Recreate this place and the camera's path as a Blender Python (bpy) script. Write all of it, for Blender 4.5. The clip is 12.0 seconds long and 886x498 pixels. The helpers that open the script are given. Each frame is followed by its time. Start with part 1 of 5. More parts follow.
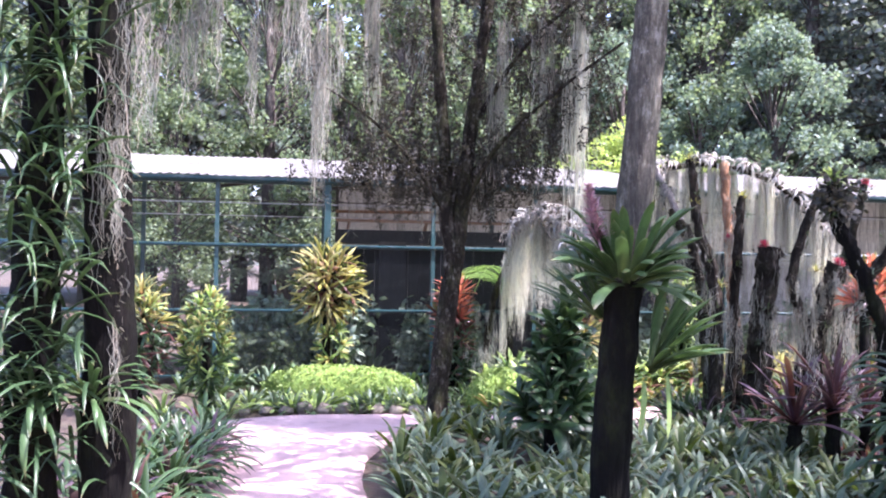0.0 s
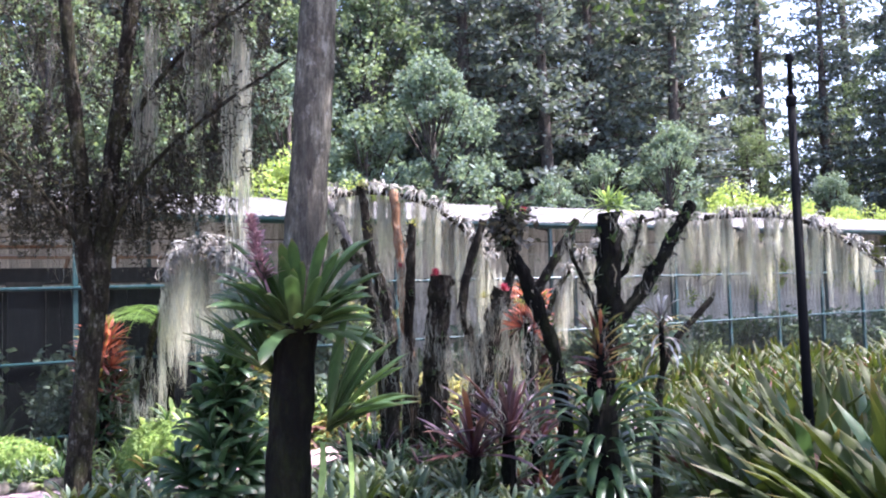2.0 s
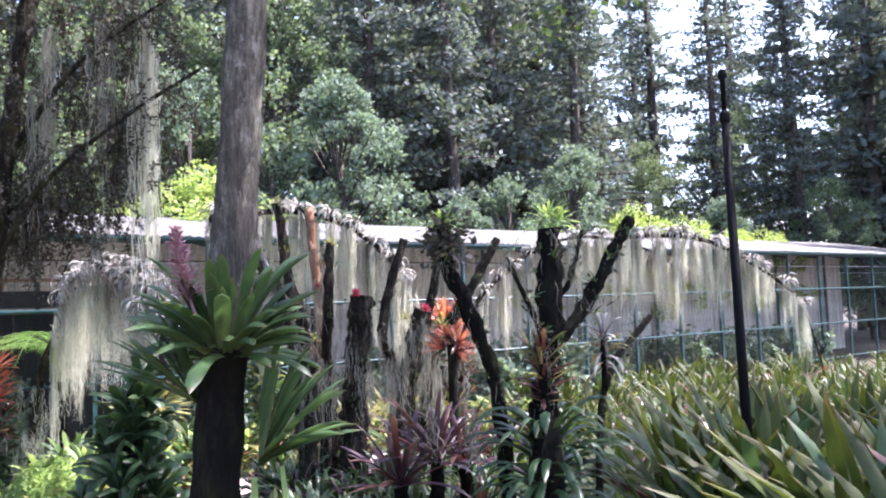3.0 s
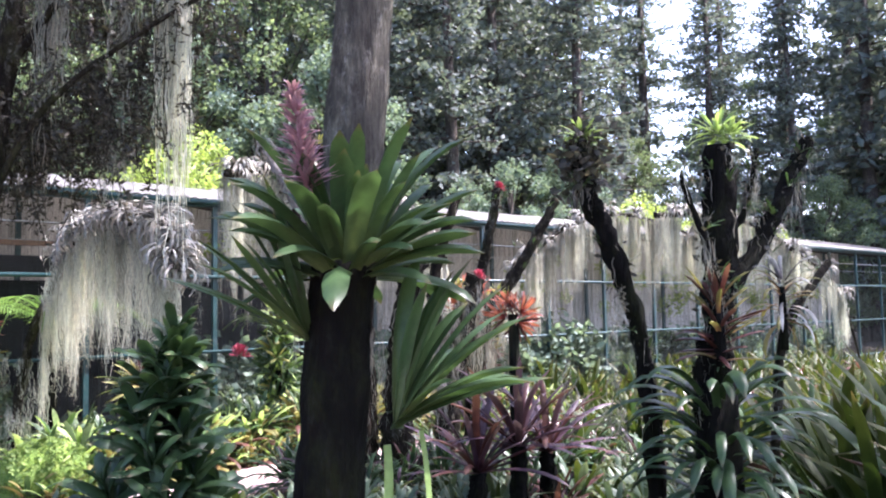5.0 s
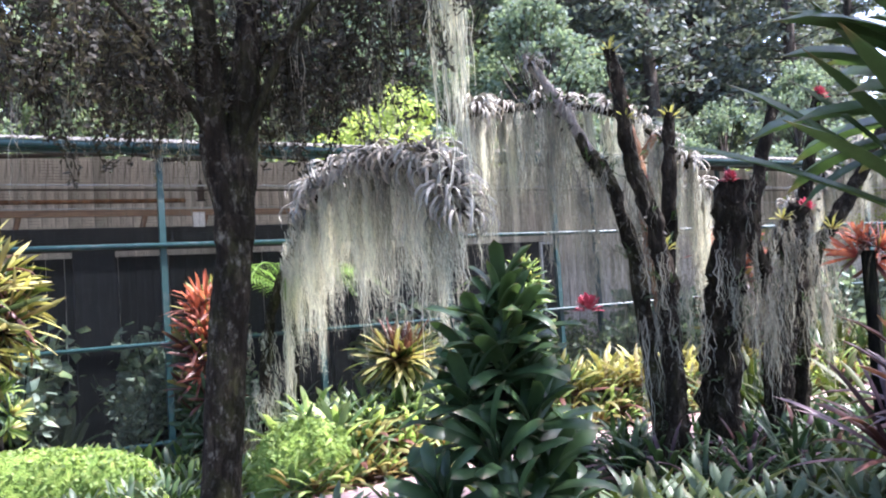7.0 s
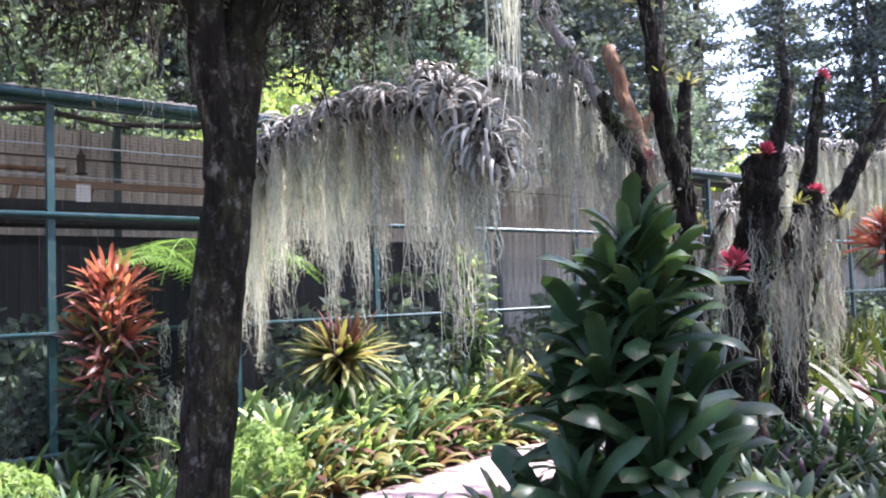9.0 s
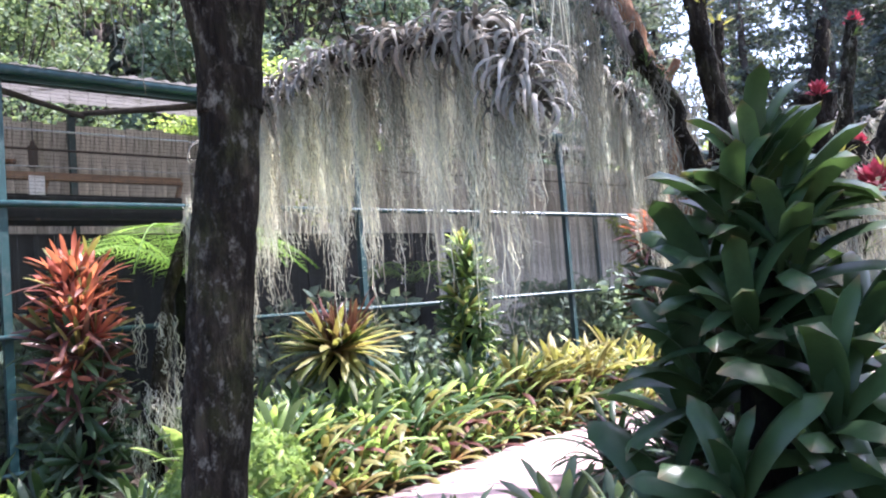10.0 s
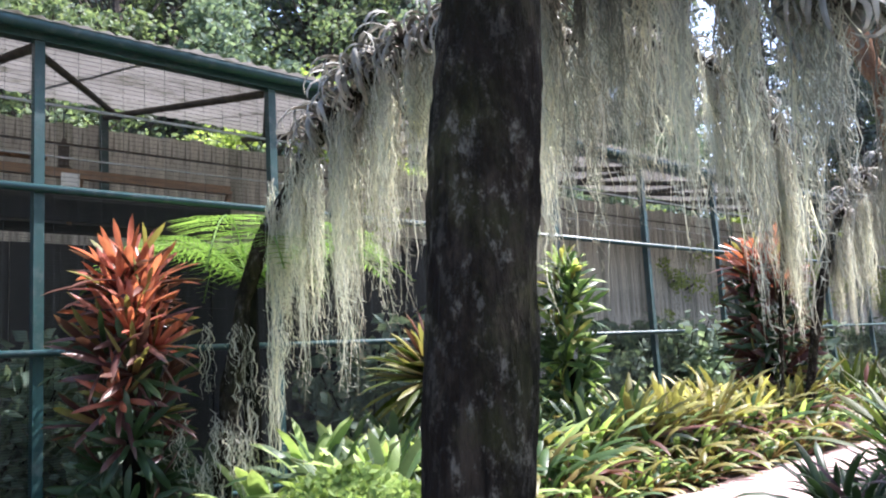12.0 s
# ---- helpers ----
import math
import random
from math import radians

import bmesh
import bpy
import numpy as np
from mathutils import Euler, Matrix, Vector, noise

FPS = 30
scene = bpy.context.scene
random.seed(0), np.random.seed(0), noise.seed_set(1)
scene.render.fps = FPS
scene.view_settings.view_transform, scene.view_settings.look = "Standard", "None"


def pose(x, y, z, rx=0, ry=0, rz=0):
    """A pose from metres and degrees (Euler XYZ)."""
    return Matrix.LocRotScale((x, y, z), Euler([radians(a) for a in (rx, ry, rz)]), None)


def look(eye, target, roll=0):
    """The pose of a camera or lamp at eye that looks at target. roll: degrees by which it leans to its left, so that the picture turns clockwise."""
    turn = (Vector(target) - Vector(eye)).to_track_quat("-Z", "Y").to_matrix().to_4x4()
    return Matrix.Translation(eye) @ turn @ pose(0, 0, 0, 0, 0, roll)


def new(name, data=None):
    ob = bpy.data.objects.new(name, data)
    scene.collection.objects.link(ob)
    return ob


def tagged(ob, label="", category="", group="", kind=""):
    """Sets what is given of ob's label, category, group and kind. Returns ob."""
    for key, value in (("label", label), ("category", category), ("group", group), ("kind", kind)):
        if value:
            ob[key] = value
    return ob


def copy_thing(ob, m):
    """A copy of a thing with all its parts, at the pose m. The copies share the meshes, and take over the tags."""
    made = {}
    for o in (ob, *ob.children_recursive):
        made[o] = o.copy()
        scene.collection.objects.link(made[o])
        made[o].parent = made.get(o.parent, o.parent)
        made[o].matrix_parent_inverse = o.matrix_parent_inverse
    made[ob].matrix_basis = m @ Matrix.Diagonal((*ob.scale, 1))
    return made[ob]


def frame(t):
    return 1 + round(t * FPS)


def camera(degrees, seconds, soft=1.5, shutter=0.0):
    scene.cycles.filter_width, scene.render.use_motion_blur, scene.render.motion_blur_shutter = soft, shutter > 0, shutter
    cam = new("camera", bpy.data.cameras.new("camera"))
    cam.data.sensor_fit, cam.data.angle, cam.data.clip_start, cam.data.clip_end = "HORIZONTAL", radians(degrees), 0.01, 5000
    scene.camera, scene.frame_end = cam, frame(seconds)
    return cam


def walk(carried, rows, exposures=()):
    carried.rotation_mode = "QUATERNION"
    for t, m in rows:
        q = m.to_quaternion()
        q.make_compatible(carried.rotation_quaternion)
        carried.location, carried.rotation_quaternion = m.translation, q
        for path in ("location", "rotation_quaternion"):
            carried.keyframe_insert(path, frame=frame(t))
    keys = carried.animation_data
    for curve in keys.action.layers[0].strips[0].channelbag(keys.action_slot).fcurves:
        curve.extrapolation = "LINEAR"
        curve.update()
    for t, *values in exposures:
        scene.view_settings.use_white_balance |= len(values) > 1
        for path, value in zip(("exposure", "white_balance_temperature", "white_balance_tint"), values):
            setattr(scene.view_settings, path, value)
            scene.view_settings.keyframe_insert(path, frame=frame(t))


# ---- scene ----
cam = camera(56.0, 12.0, soft=2.1)
# seconds, eye, target, roll
PATH = [
    (0.0, (0.161, 0.153, 1.622), (0.120, 2.152, 1.659), 0.9),
    (0.5, (0.228, 0.410, 1.662), (0.405, 2.402, 1.723), 0.9),
    (1.0, (0.323, 0.605, 1.701), (0.674, 2.572, 1.774), 1.6),
    (1.5, (0.358, 0.783, 1.711), (0.895, 2.708, 1.782), 0.6),
    (2.0, (0.327, 0.982, 1.718), (1.049, 2.844, 1.816), -1.6),
    (2.5, (0.277, 1.131, 1.726), (1.134, 2.934, 1.848), -2.5),
    (4.5, (0.036, 2.526, 1.441), (1.074, 4.226, 1.618), -0.9),
    (5.0, (-0.012, 2.958, 1.353), (0.993, 4.680, 1.499), -1.0),
    (5.5, (-0.032, 3.413, 1.298), (0.911, 5.171, 1.449), -2.6),
    (6.0, (-0.097, 3.905, 1.238), (0.756, 5.707, 1.393), -3.9),
    (6.5, (-0.228, 4.365, 1.208), (0.527, 6.211, 1.360), -4.3),
    (7.0, (-0.378, 4.833, 1.232), (0.270, 6.722, 1.322), -3.7),
    (9.0, (-0.997, 6.275, 0.992), (-0.003, 8.007, 1.110), -2.2),
    (9.5, (-0.998, 6.654, 0.918), (0.060, 8.346, 1.057), -3.3),
    (10.0, (-0.970, 7.093, 0.814), (0.109, 8.772, 0.939), -4.6),
    (10.5, (-0.993, 7.480, 0.773), (0.076, 9.165, 0.901), -5.0),
    (11.0, (-1.038, 7.855, 0.745), (0.048, 9.524, 0.926), -4.3),
    (11.5, (-1.032, 8.252, 0.682), (0.053, 9.917, 0.911), -2.8),
    (12.0, (-1.073, 8.673, 0.608), (0.016, 10.330, 0.871), -3.3),
]
walk(cam, [(t, look(e, g, r)) for t, e, g, r in PATH], exposures=[(0.0, 2.56, 5830, 37), (1.5, 2.5, 5850, 33), (2.5, 2.42, 5870, 30), (4.5, 2.42, 5970, 30), (6.0, 2.46, 5980, 30), (6.5, 2.34, 5950, 29), (7.0, 2.44, 5920, 27), (9.0, 2.3, 5860, 29), (10.0, 2.44, 5880, 28), (11.0, 2.46, 5920, 23), (12.0, 2.06, 6050, 21)])

# ---- light: a high sun from the right, under a pale sky ----
SUN_FROM = Vector((0.49, -0.12, 0.86)).normalized()
world = bpy.data.worlds.new("sky")
scene.world = world
world.use_nodes = True
wn = world.node_tree
sky = wn.nodes.new("ShaderNodeTexSky")
sky.sky_type = 'NISHITA'
sky.sun_disc = False
sky.sun_elevation = math.asin(SUN_FROM.z)
sky.sun_rotation = math.atan2(SUN_FROM.x, SUN_FROM.y)
sky.air_density, sky.dust_density, sky.ozone_density = 1.0, 2.5, 1.0
background = wn.nodes["Background"]
background.inputs["Strength"].default_value = 0.15
wn.links.new(sky.outputs["Color"], background.inputs["Color"])
sun_data = bpy.data.lights.new("sun", "SUN")
sun_data.energy, sun_data.angle, sun_data.color = 4.2, radians(0.6), (1.0, 0.97, 0.92)
sun = new("sun", sun_data)
sun.matrix_world = look(SUN_FROM * 60, (0, 0, 0))


# ---- materials ----
class Nodes:
    def __init__(self, name):
        self.mat = bpy.data.materials.new(name)
        self.mat.use_nodes = True
        self.t = self.mat.node_tree
        self.out = self.t.nodes["Material Output"]
        self.bsdf = self.t.nodes["Principled BSDF"]

    def add(self, kind, **inputs):
        n = self.t.nodes.new(kind)
        for k, v in inputs.items():
            n.inputs[k].default_value = v
        return n

    def link(self, a, b):
        self.t.links.new(a, b)

    def noise(self, scale, detail=5, rough=0.6, vec=None, stretch=None):
        n = self.add("ShaderNodeTexNoise", Scale=scale, Detail=detail, Roughness=rough)
        if vec is None:
            vec = self.t.nodes.new("ShaderNodeTexCoord").outputs["Object"]
        if stretch:
            m = self.add("ShaderNodeMapping", Scale=stretch)
            self.link(vec, m.inputs["Vector"])
            vec = m.outputs["Vector"]
        self.link(vec, n.inputs["Vector"])
        return n.outputs["Fac"]

    def ramp(self, fac, stops):
        r = self.t.nodes.new("ShaderNodeValToRGB")
        e = r.color_ramp.elements
        while len(e) < len(stops):
            e.new(0.5)
        for k, (p, c) in zip(e, stops):
            k.position, k.color = p, (*c, 1)
        self.link(fac, r.inputs["Fac"])
        return r.outputs["Color"]

    def mix(self, a, b, fac, mode="MIX"):
        m = self.t.nodes.new("ShaderNodeMix")
        m.data_type, m.blend_type = "RGBA", mode
        for sock, v in ((m.inputs[6], a), (m.inputs[7], b), (m.inputs[0], fac)):
            if isinstance(v, tuple):
                sock.default_value = (*v, 1)
            elif isinstance(v, (int, float)):
                sock.default_value = v
            else:
                self.link(v, sock)
        return m.outputs[2]

    def bump(self, height, strength, dist=0.02):
        b = self.add("ShaderNodeBump", Strength=strength, Distance=dist)
        self.link(height, b.inputs["Height"])
        self.link(b.outputs["Normal"], self.bsdf.inputs["Normal"])


def surface(name, c1, c2, c3=None, scale=3.0, fine=40.0, rough=0.8, bump=0.4, dist=0.01, stretch=None, metal=0.0, see=0.0, each=0.0):
    """Two-scale noise colours with fine relief; see: share of light let through."""
    n = Nodes(name)
    big = n.noise(scale, 5, 0.65, stretch=stretch)
    small = n.noise(fine, 4, 0.7, stretch=stretch)
    col = n.ramp(big, [(0.32, c1), (0.66, c2)])
    if c3:
        col = n.mix(col, c3, n.ramp(n.noise(scale * 2.7, 6, 0.7, stretch=stretch), [(0.52, (0, 0, 0)), (0.68, (1, 1, 1))]))
    col = n.mix(col, n.ramp(small, [(0.3, (0.5, 0.5, 0.5)), (0.7, (1, 1, 1))]), 0.55, "MULTIPLY")
    if each:
        info = n.t.nodes.new("ShaderNodeObjectInfo")
        col = n.mix(col, n.ramp(info.outputs["Random"], [(0.0, (0.62, 0.63, 0.58)), (0.3, (0.9, 0.9, 0.88)), (1.0, (1.1, 1.08, 1.04))]), each, "MULTIPLY")
    n.link(col, n.bsdf.inputs["Base Color"])
    n.bsdf.inputs["Roughness"].default_value, n.bsdf.inputs["Metallic"].default_value = rough, metal
    n.bump(small, bump, dist)
    if see:
        tr = n.t.nodes.new("ShaderNodeBsdfTranslucent")
        n.link(col, tr.inputs["Color"])
        sh = n.add("ShaderNodeMixShader", Fac=see)
        n.link(n.bsdf.outputs[0], sh.inputs[1])
        n.link(tr.outputs[0], sh.inputs[2])
        n.link(sh.outputs[0], n.out.inputs["Surface"])
    return n.mat


def leaf_mat(name, base, mid, tip, see=0.35, rough=0.38, vary=0.5, grain=25.0, glow=(1.2, 1.22, 0.78)):
    """A leaf: colour from its base to its tip, leaf by leaf variation, mottling, light let through."""
    n = Nodes(name)
    uv = n.t.nodes.new("ShaderNodeUVMap")
    sep = n.t.nodes.new("ShaderNodeSeparateXYZ")
    n.link(uv.outputs["UV"], sep.inputs[0])
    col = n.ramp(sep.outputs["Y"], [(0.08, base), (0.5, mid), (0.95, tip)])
    geo = n.t.nodes.new("ShaderNodeNewGeometry")
    info = n.t.nodes.new("ShaderNodeObjectInfo")
    add = n.t.nodes.new("ShaderNodeMath")
    add.operation = "ADD"
    n.link(geo.outputs["Random Per Island"], add.inputs[0])
    n.link(info.outputs["Random"], add.inputs[1])
    fr = n.t.nodes.new("ShaderNodeMath")
    fr.operation = "FRACT"
    n.link(add.outputs[0], fr.inputs[0])
    col = n.mix(col, n.ramp(fr.outputs[0], [(0.0, (0.45, 0.5, 0.42)), (0.5, (0.95, 1.0, 0.95)), (1.0, (1.5, 1.35, 1.1))]), vary, "MULTIPLY")
    col = n.mix(col, n.ramp(n.noise(grain, 4, 0.7), [(0.35, (0.6, 0.62, 0.55)), (0.65, (1.1, 1.1, 1.05))]), 0.45, "MULTIPLY")
    soft = n.t.nodes.new("ShaderNodeHueSaturation")
    soft.inputs["Saturation"].default_value = 0.86
    n.link(col, soft.inputs["Color"])
    col = soft.outputs["Color"]
    # brown dead tips on some leaves
    dead = n.ramp(sep.outputs["Y"], [(0.9, (0, 0, 0)), (1.0, (0.6, 0.6, 0.6))])
    col = n.mix(col, (0.16, 0.10, 0.05), dead)
    n.link(col, n.bsdf.inputs["Base Color"])
    n.bsdf.inputs["Roughness"].default_value = rough + 0.06
    n.bsdf.inputs["Specular IOR Level"].default_value = 0.3
    n.bump(n.noise(grain * 4, 3, 0.6, stretch=(1, 1, 0.2)), 0.15, 0.004)
    tr = n.t.nodes.new("ShaderNodeBsdfTranslucent")
    n.link(n.mix(col, glow, 1.0, "MULTIPLY"), tr.inputs["Color"])
    sh = n.add("ShaderNodeMixShader", Fac=see)
    n.link(n.bsdf.outputs[0], sh.inputs[1])
    n.link(tr.outputs[0], sh.inputs[2])
    n.link(sh.outputs[0], n.out.inputs["Surface"])
    return n.mat


def bark_mat(name, dark, light, moss, ridge=14.0, mossy=0.45, lichen=(0.20, 0.20, 0.16)):
    n = Nodes(name)
    ridges = n.noise(ridge, 6, 0.7, stretch=(1, 1, 0.16))
    fine = n.noise(60, 4, 0.7, stretch=(1, 1, 0.4))
    col = n.ramp(ridges, [(0.34, dark), (0.62, light)])
    col = n.mix(col, moss, n.ramp(n.noise(2.6, 6, 0.75), [(mossy, (0, 0, 0)), (mossy + 0.2, (0.8, 0.8, 0.8))]))
    col = n.mix(col, lichen, n.ramp(n.noise(19, 7, 0.78, stretch=(1, 1, 0.6)), [(0.53, (0, 0, 0)), (0.62, (0.85, 0.85, 0.85))]))
    col = n.mix(col, dark, n.ramp(n.noise(7, 6, 0.72, stretch=(1, 1, 0.5)), [(0.46, (0.75, 0.75, 0.75)), (0.58, (0, 0, 0))]))
    col = n.mix(col, n.ramp(fine, [(0.3, (0.45, 0.45, 0.45)), (0.7, (1, 1, 1))]), 0.6, "MULTIPLY")
    n.link(col, n.bsdf.inputs["Base Color"])
    n.bsdf.inputs["Roughness"].default_value = 0.95
    n.bsdf.inputs["Specular IOR Level"].default_value = 0.12
    n.bump(ridges, 1.0, 0.05)
    return n.mat


SOIL = surface("soil_mulch", (0.035, 0.024, 0.016), (0.10, 0.07, 0.045), (0.05, 0.06, 0.025), scale=2.0, fine=30, rough=0.95, bump=1.0, dist=0.03)
CONCRETE = surface("pink_concrete", (0.42, 0.285, 0.27), (0.51, 0.36, 0.34), (0.31, 0.22, 0.205), scale=1.6, fine=45, rough=0.8, bump=0.25, dist=0.004)
STONE = surface("mossy_stone", (0.09, 0.075, 0.055), (0.20, 0.17, 0.13), (0.07, 0.10, 0.02), scale=4, fine=30, rough=0.9, bump=0.8, dist=0.02)
MOSS = surface("green_moss", (0.10, 0.19, 0.03), (0.22, 0.34, 0.05), (0.30, 0.36, 0.08), scale=4, fine=70, rough=0.95, bump=1.0, dist=0.03)
GREEN_PAINT = surface("green_painted_steel", (0.010, 0.042, 0.042), (0.022, 0.075, 0.072), (0.07, 0.10, 0.095), scale=3, fine=60, rough=0.42, bump=0.15, dist=0.002)
PALE_PIPE = surface("pale_galvanised_pipe", (0.45, 0.47, 0.46), (0.65, 0.66, 0.64), scale=5, fine=60, rough=0.45, bump=0.1, dist=0.002)
ROOF_SHEET = surface("translucent_roof_sheet", (0.185, 0.178, 0.16), (0.27, 0.26, 0.235), (0.09, 0.088, 0.065), scale=0.9, fine=10, rough=0.55, bump=0.2, dist=0.004, see=0.32)
BOARD = surface("weathered_grey_board", (0.34, 0.325, 0.28), (0.86, 0.835, 0.75), (0.14, 0.13, 0.10), scale=3.2, fine=26, rough=0.9, bump=0.5, dist=0.006, stretch=(3, 3, 0.3), each=0.9)
TIMBER = surface("brown_timber", (0.16, 0.09, 0.05), (0.32, 0.20, 0.12), (0.10, 0.07, 0.05), scale=2.5, fine=30, rough=0.8, bump=0.4, dist=0.005, stretch=(0.3, 3, 3))
DARK_TIMBER = surface("dark_timber", (0.03, 0.025, 0.02), (0.08, 0.065, 0.05), scale=3, fine=30, rough=0.85, bump=0.5, dist=0.006, stretch=(3, 3, 0.4))
# near-black boards; the aviary's interior shade is put into their colour
DARK_SHADE_PANEL = surface("dark_shade_panel", (0.004, 0.004, 0.004), (0.014, 0.013, 0.011), (0.02, 0.022, 0.016), scale=2.5, fine=30, rough=0.9, bump=0.4, dist=0.005, stretch=(3, 3, 0.4))
WHITE = surface("white_plastic", (0.72, 0.72, 0.70), (0.82, 0.82, 0.80), scale=6, fine=50, rough=0.5, bump=0.05)
WIRE = surface("dark_wire", (0.006, 0.012, 0.012), (0.016, 0.026, 0.025), scale=9, fine=60, rough=0.7, bump=0.1)
BLACK_PAINT = surface("black_painted_steel", (0.003, 0.003, 0.003), (0.006, 0.006, 0.006), scale=5, fine=60, rough=0.8, bump=0.1, dist=0.002)
BLACK_PAINT.node_tree.nodes["Principled BSDF"].inputs["Specular IOR Level"].default_value = 0.1
BARK_GREY = bark_mat("grey_ridged_bark", (0.05, 0.045, 0.036), (0.25, 0.235, 0.17), (0.13, 0.135, 0.085), 30, 0.5, (0.32, 0.31, 0.26))
BARK_DARK = bark_mat("dark_mossy_bark", (0.008, 0.006, 0.004), (0.060, 0.048, 0.032), (0.046, 0.052, 0.016), 26, 0.45, (0.21, 0.20, 0.15))
BARK_STUMP = bark_mat("rotting_mossy_bark", (0.008, 0.006, 0.004), (0.060, 0.046, 0.032), (0.040, 0.044, 0.016), 24, 0.5, (0.13, 0.12, 0.09))
# mossy bark taken down to near black, shade included in the colour
BARK_MOSS = bark_mat("shade_black_moss_bark", (0.002, 0.0018, 0.0014), (0.008, 0.0062, 0.0042), (0.016, 0.021, 0.005), 18, 0.46, (0.016, 0.017, 0.011))
BARK_RED = bark_mat("orange_peeling_bark", (0.16, 0.08, 0.04), (0.48, 0.28, 0.16), (0.35, 0.33, 0.26), 10, 0.6)
BARK_PALE = bark_mat("bleached_wood", (0.22, 0.19, 0.16), (0.55, 0.50, 0.45), (0.2, 0.2, 0.15), 14, 0.6)
BARK_FAR = bark_mat("forest_bark", (0.04, 0.035, 0.03), (0.15, 0.12, 0.10), (0.10, 0.11, 0.07), 4, 0.5)
SPANISH = leaf_mat("spanish_moss", (0.52, 0.51, 0.45), (0.70, 0.70, 0.60), (0.76, 0.77, 0.64), see=0.5, rough=0.9, vary=0.6, glow=(1.1, 1.1, 0.98))
SPANISH_DARK = leaf_mat("dull_spanish_moss", (0.22, 0.21, 0.18), (0.36, 0.35, 0.29), (0.40, 0.40, 0.33), see=0.4, rough=0.9, vary=0.7, glow=(1.1, 1.1, 1.0))
# leaf bases darkened to carry the shade in and under each rosette
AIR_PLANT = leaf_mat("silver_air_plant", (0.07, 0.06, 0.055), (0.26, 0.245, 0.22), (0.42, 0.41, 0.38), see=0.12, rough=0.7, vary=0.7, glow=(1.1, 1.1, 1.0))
GREEN = leaf_mat("bromeliad_green", (0.085, 0.13, 0.04), (0.038, 0.088, 0.024), (0.05, 0.105, 0.03), see=0.28, rough=0.32)
DEEP = leaf_mat("bromeliad_deep_green", (0.028, 0.058, 0.017), (0.025, 0.062, 0.02), (0.036, 0.08, 0.025), see=0.22, rough=0.3)
SILVER = leaf_mat("bromeliad_silver_green", (0.06, 0.10, 0.045), (0.085, 0.135, 0.075), (0.11, 0.16, 0.09), see=0.25, rough=0.35)
STRAP = leaf_mat("strap_leaf_green", (0.022, 0.042, 0.003), (0.034, 0.064, 0.004), (0.058, 0.074, 0.006), see=0.3, rough=0.5)
YELLOW = leaf_mat("yellow_bromeliad", (0.15, 0.11, 0.03), (0.32, 0.31, 0.06), (0.40, 0.39, 0.11), see=0.42, rough=0.4)
ORANGE = leaf_mat("orange_bromeliad", (0.34, 0.03, 0.018), (0.52, 0.12, 0.045), (0.36, 0.07, 0.035), see=0.4, rough=0.32)
WINE = leaf_mat("wine_red_bromeliad", (0.07, 0.018, 0.016), (0.08, 0.022, 0.02), (0.14, 0.06, 0.042), see=0.25, rough=0.24)
PURPLE = leaf_mat("purple_bromeliad", (0.06, 0.022, 0.035), (0.06, 0.028, 0.045), (0.12, 0.075, 0.095), see=0.25, rough=0.35)
OLIVE = leaf_mat("olive_orange_bromeliad", (0.20, 0.09, 0.03), (0.20, 0.16, 0.04), (0.22, 0.22, 0.05), see=0.38, rough=0.4)
LIME = leaf_mat("lime_leaf", (0.17, 0.27, 0.05), (0.25, 0.39, 0.08), (0.34, 0.46, 0.13), see=0.45, rough=0.4)
MOSS_FROND = leaf_mat("moss_frond", (0.12, 0.20, 0.04), (0.19, 0.30, 0.055), (0.24, 0.36, 0.07), see=0.4, rough=0.6)
FERN = leaf_mat("tree_fern_green", (0.10, 0.20, 0.035), (0.20, 0.38, 0.06), (0.26, 0.44, 0.09), see=0.5, rough=0.5)
FLOWER = leaf_mat("scarlet_flower", (0.26, 0.004, 0.014), (0.34, 0.006, 0.022), (0.36, 0.015, 0.05), see=0.3, rough=0.5, vary=0.3, glow=(1.1, 0.8, 1.0))
PINK = leaf_mat("pink_flower_spike", (0.28, 0.12, 0.17), (0.36, 0.18, 0.26), (0.40, 0.25, 0.33), see=0.3, rough=0.6, vary=0.5)
NEEDLE_BROWN = leaf_mat("dusky_small_leaf", (0.034, 0.032, 0.024), (0.052, 0.050, 0.038), (0.075, 0.074, 0.056), see=0.3, rough=0.6)
CANOPY = leaf_mat("canopy_leaf", (0.05, 0.09, 0.02), (0.06, 0.11, 0.03), (0.08, 0.13, 0.04), see=0.3, rough=0.5)
# paler and bluer needles, with the distant haze mixed into the colour
PINE = leaf_mat("hazy_pine_needle", (0.075, 0.10, 0.10), (0.11, 0.145, 0.135), (0.15, 0.195, 0.18), see=0.35, rough=0.6)
BLUE_LEAF = leaf_mat("blue_green_leaf", (0.10, 0.155, 0.115), (0.155, 0.235, 0.18), (0.20, 0.285, 0.22), see=0.4, rough=0.6)
FOREST = leaf_mat("forest_leaf", (0.08, 0.125, 0.07), (0.135, 0.20, 0.11), (0.19, 0.27, 0.14), see=0.45, rough=0.55)
BRIGHT = leaf_mat("sunny_yellow_green_leaf", (0.22, 0.32, 0.05), (0.34, 0.46, 0.08), (0.40, 0.52, 0.10), see=0.45, rough=0.5)


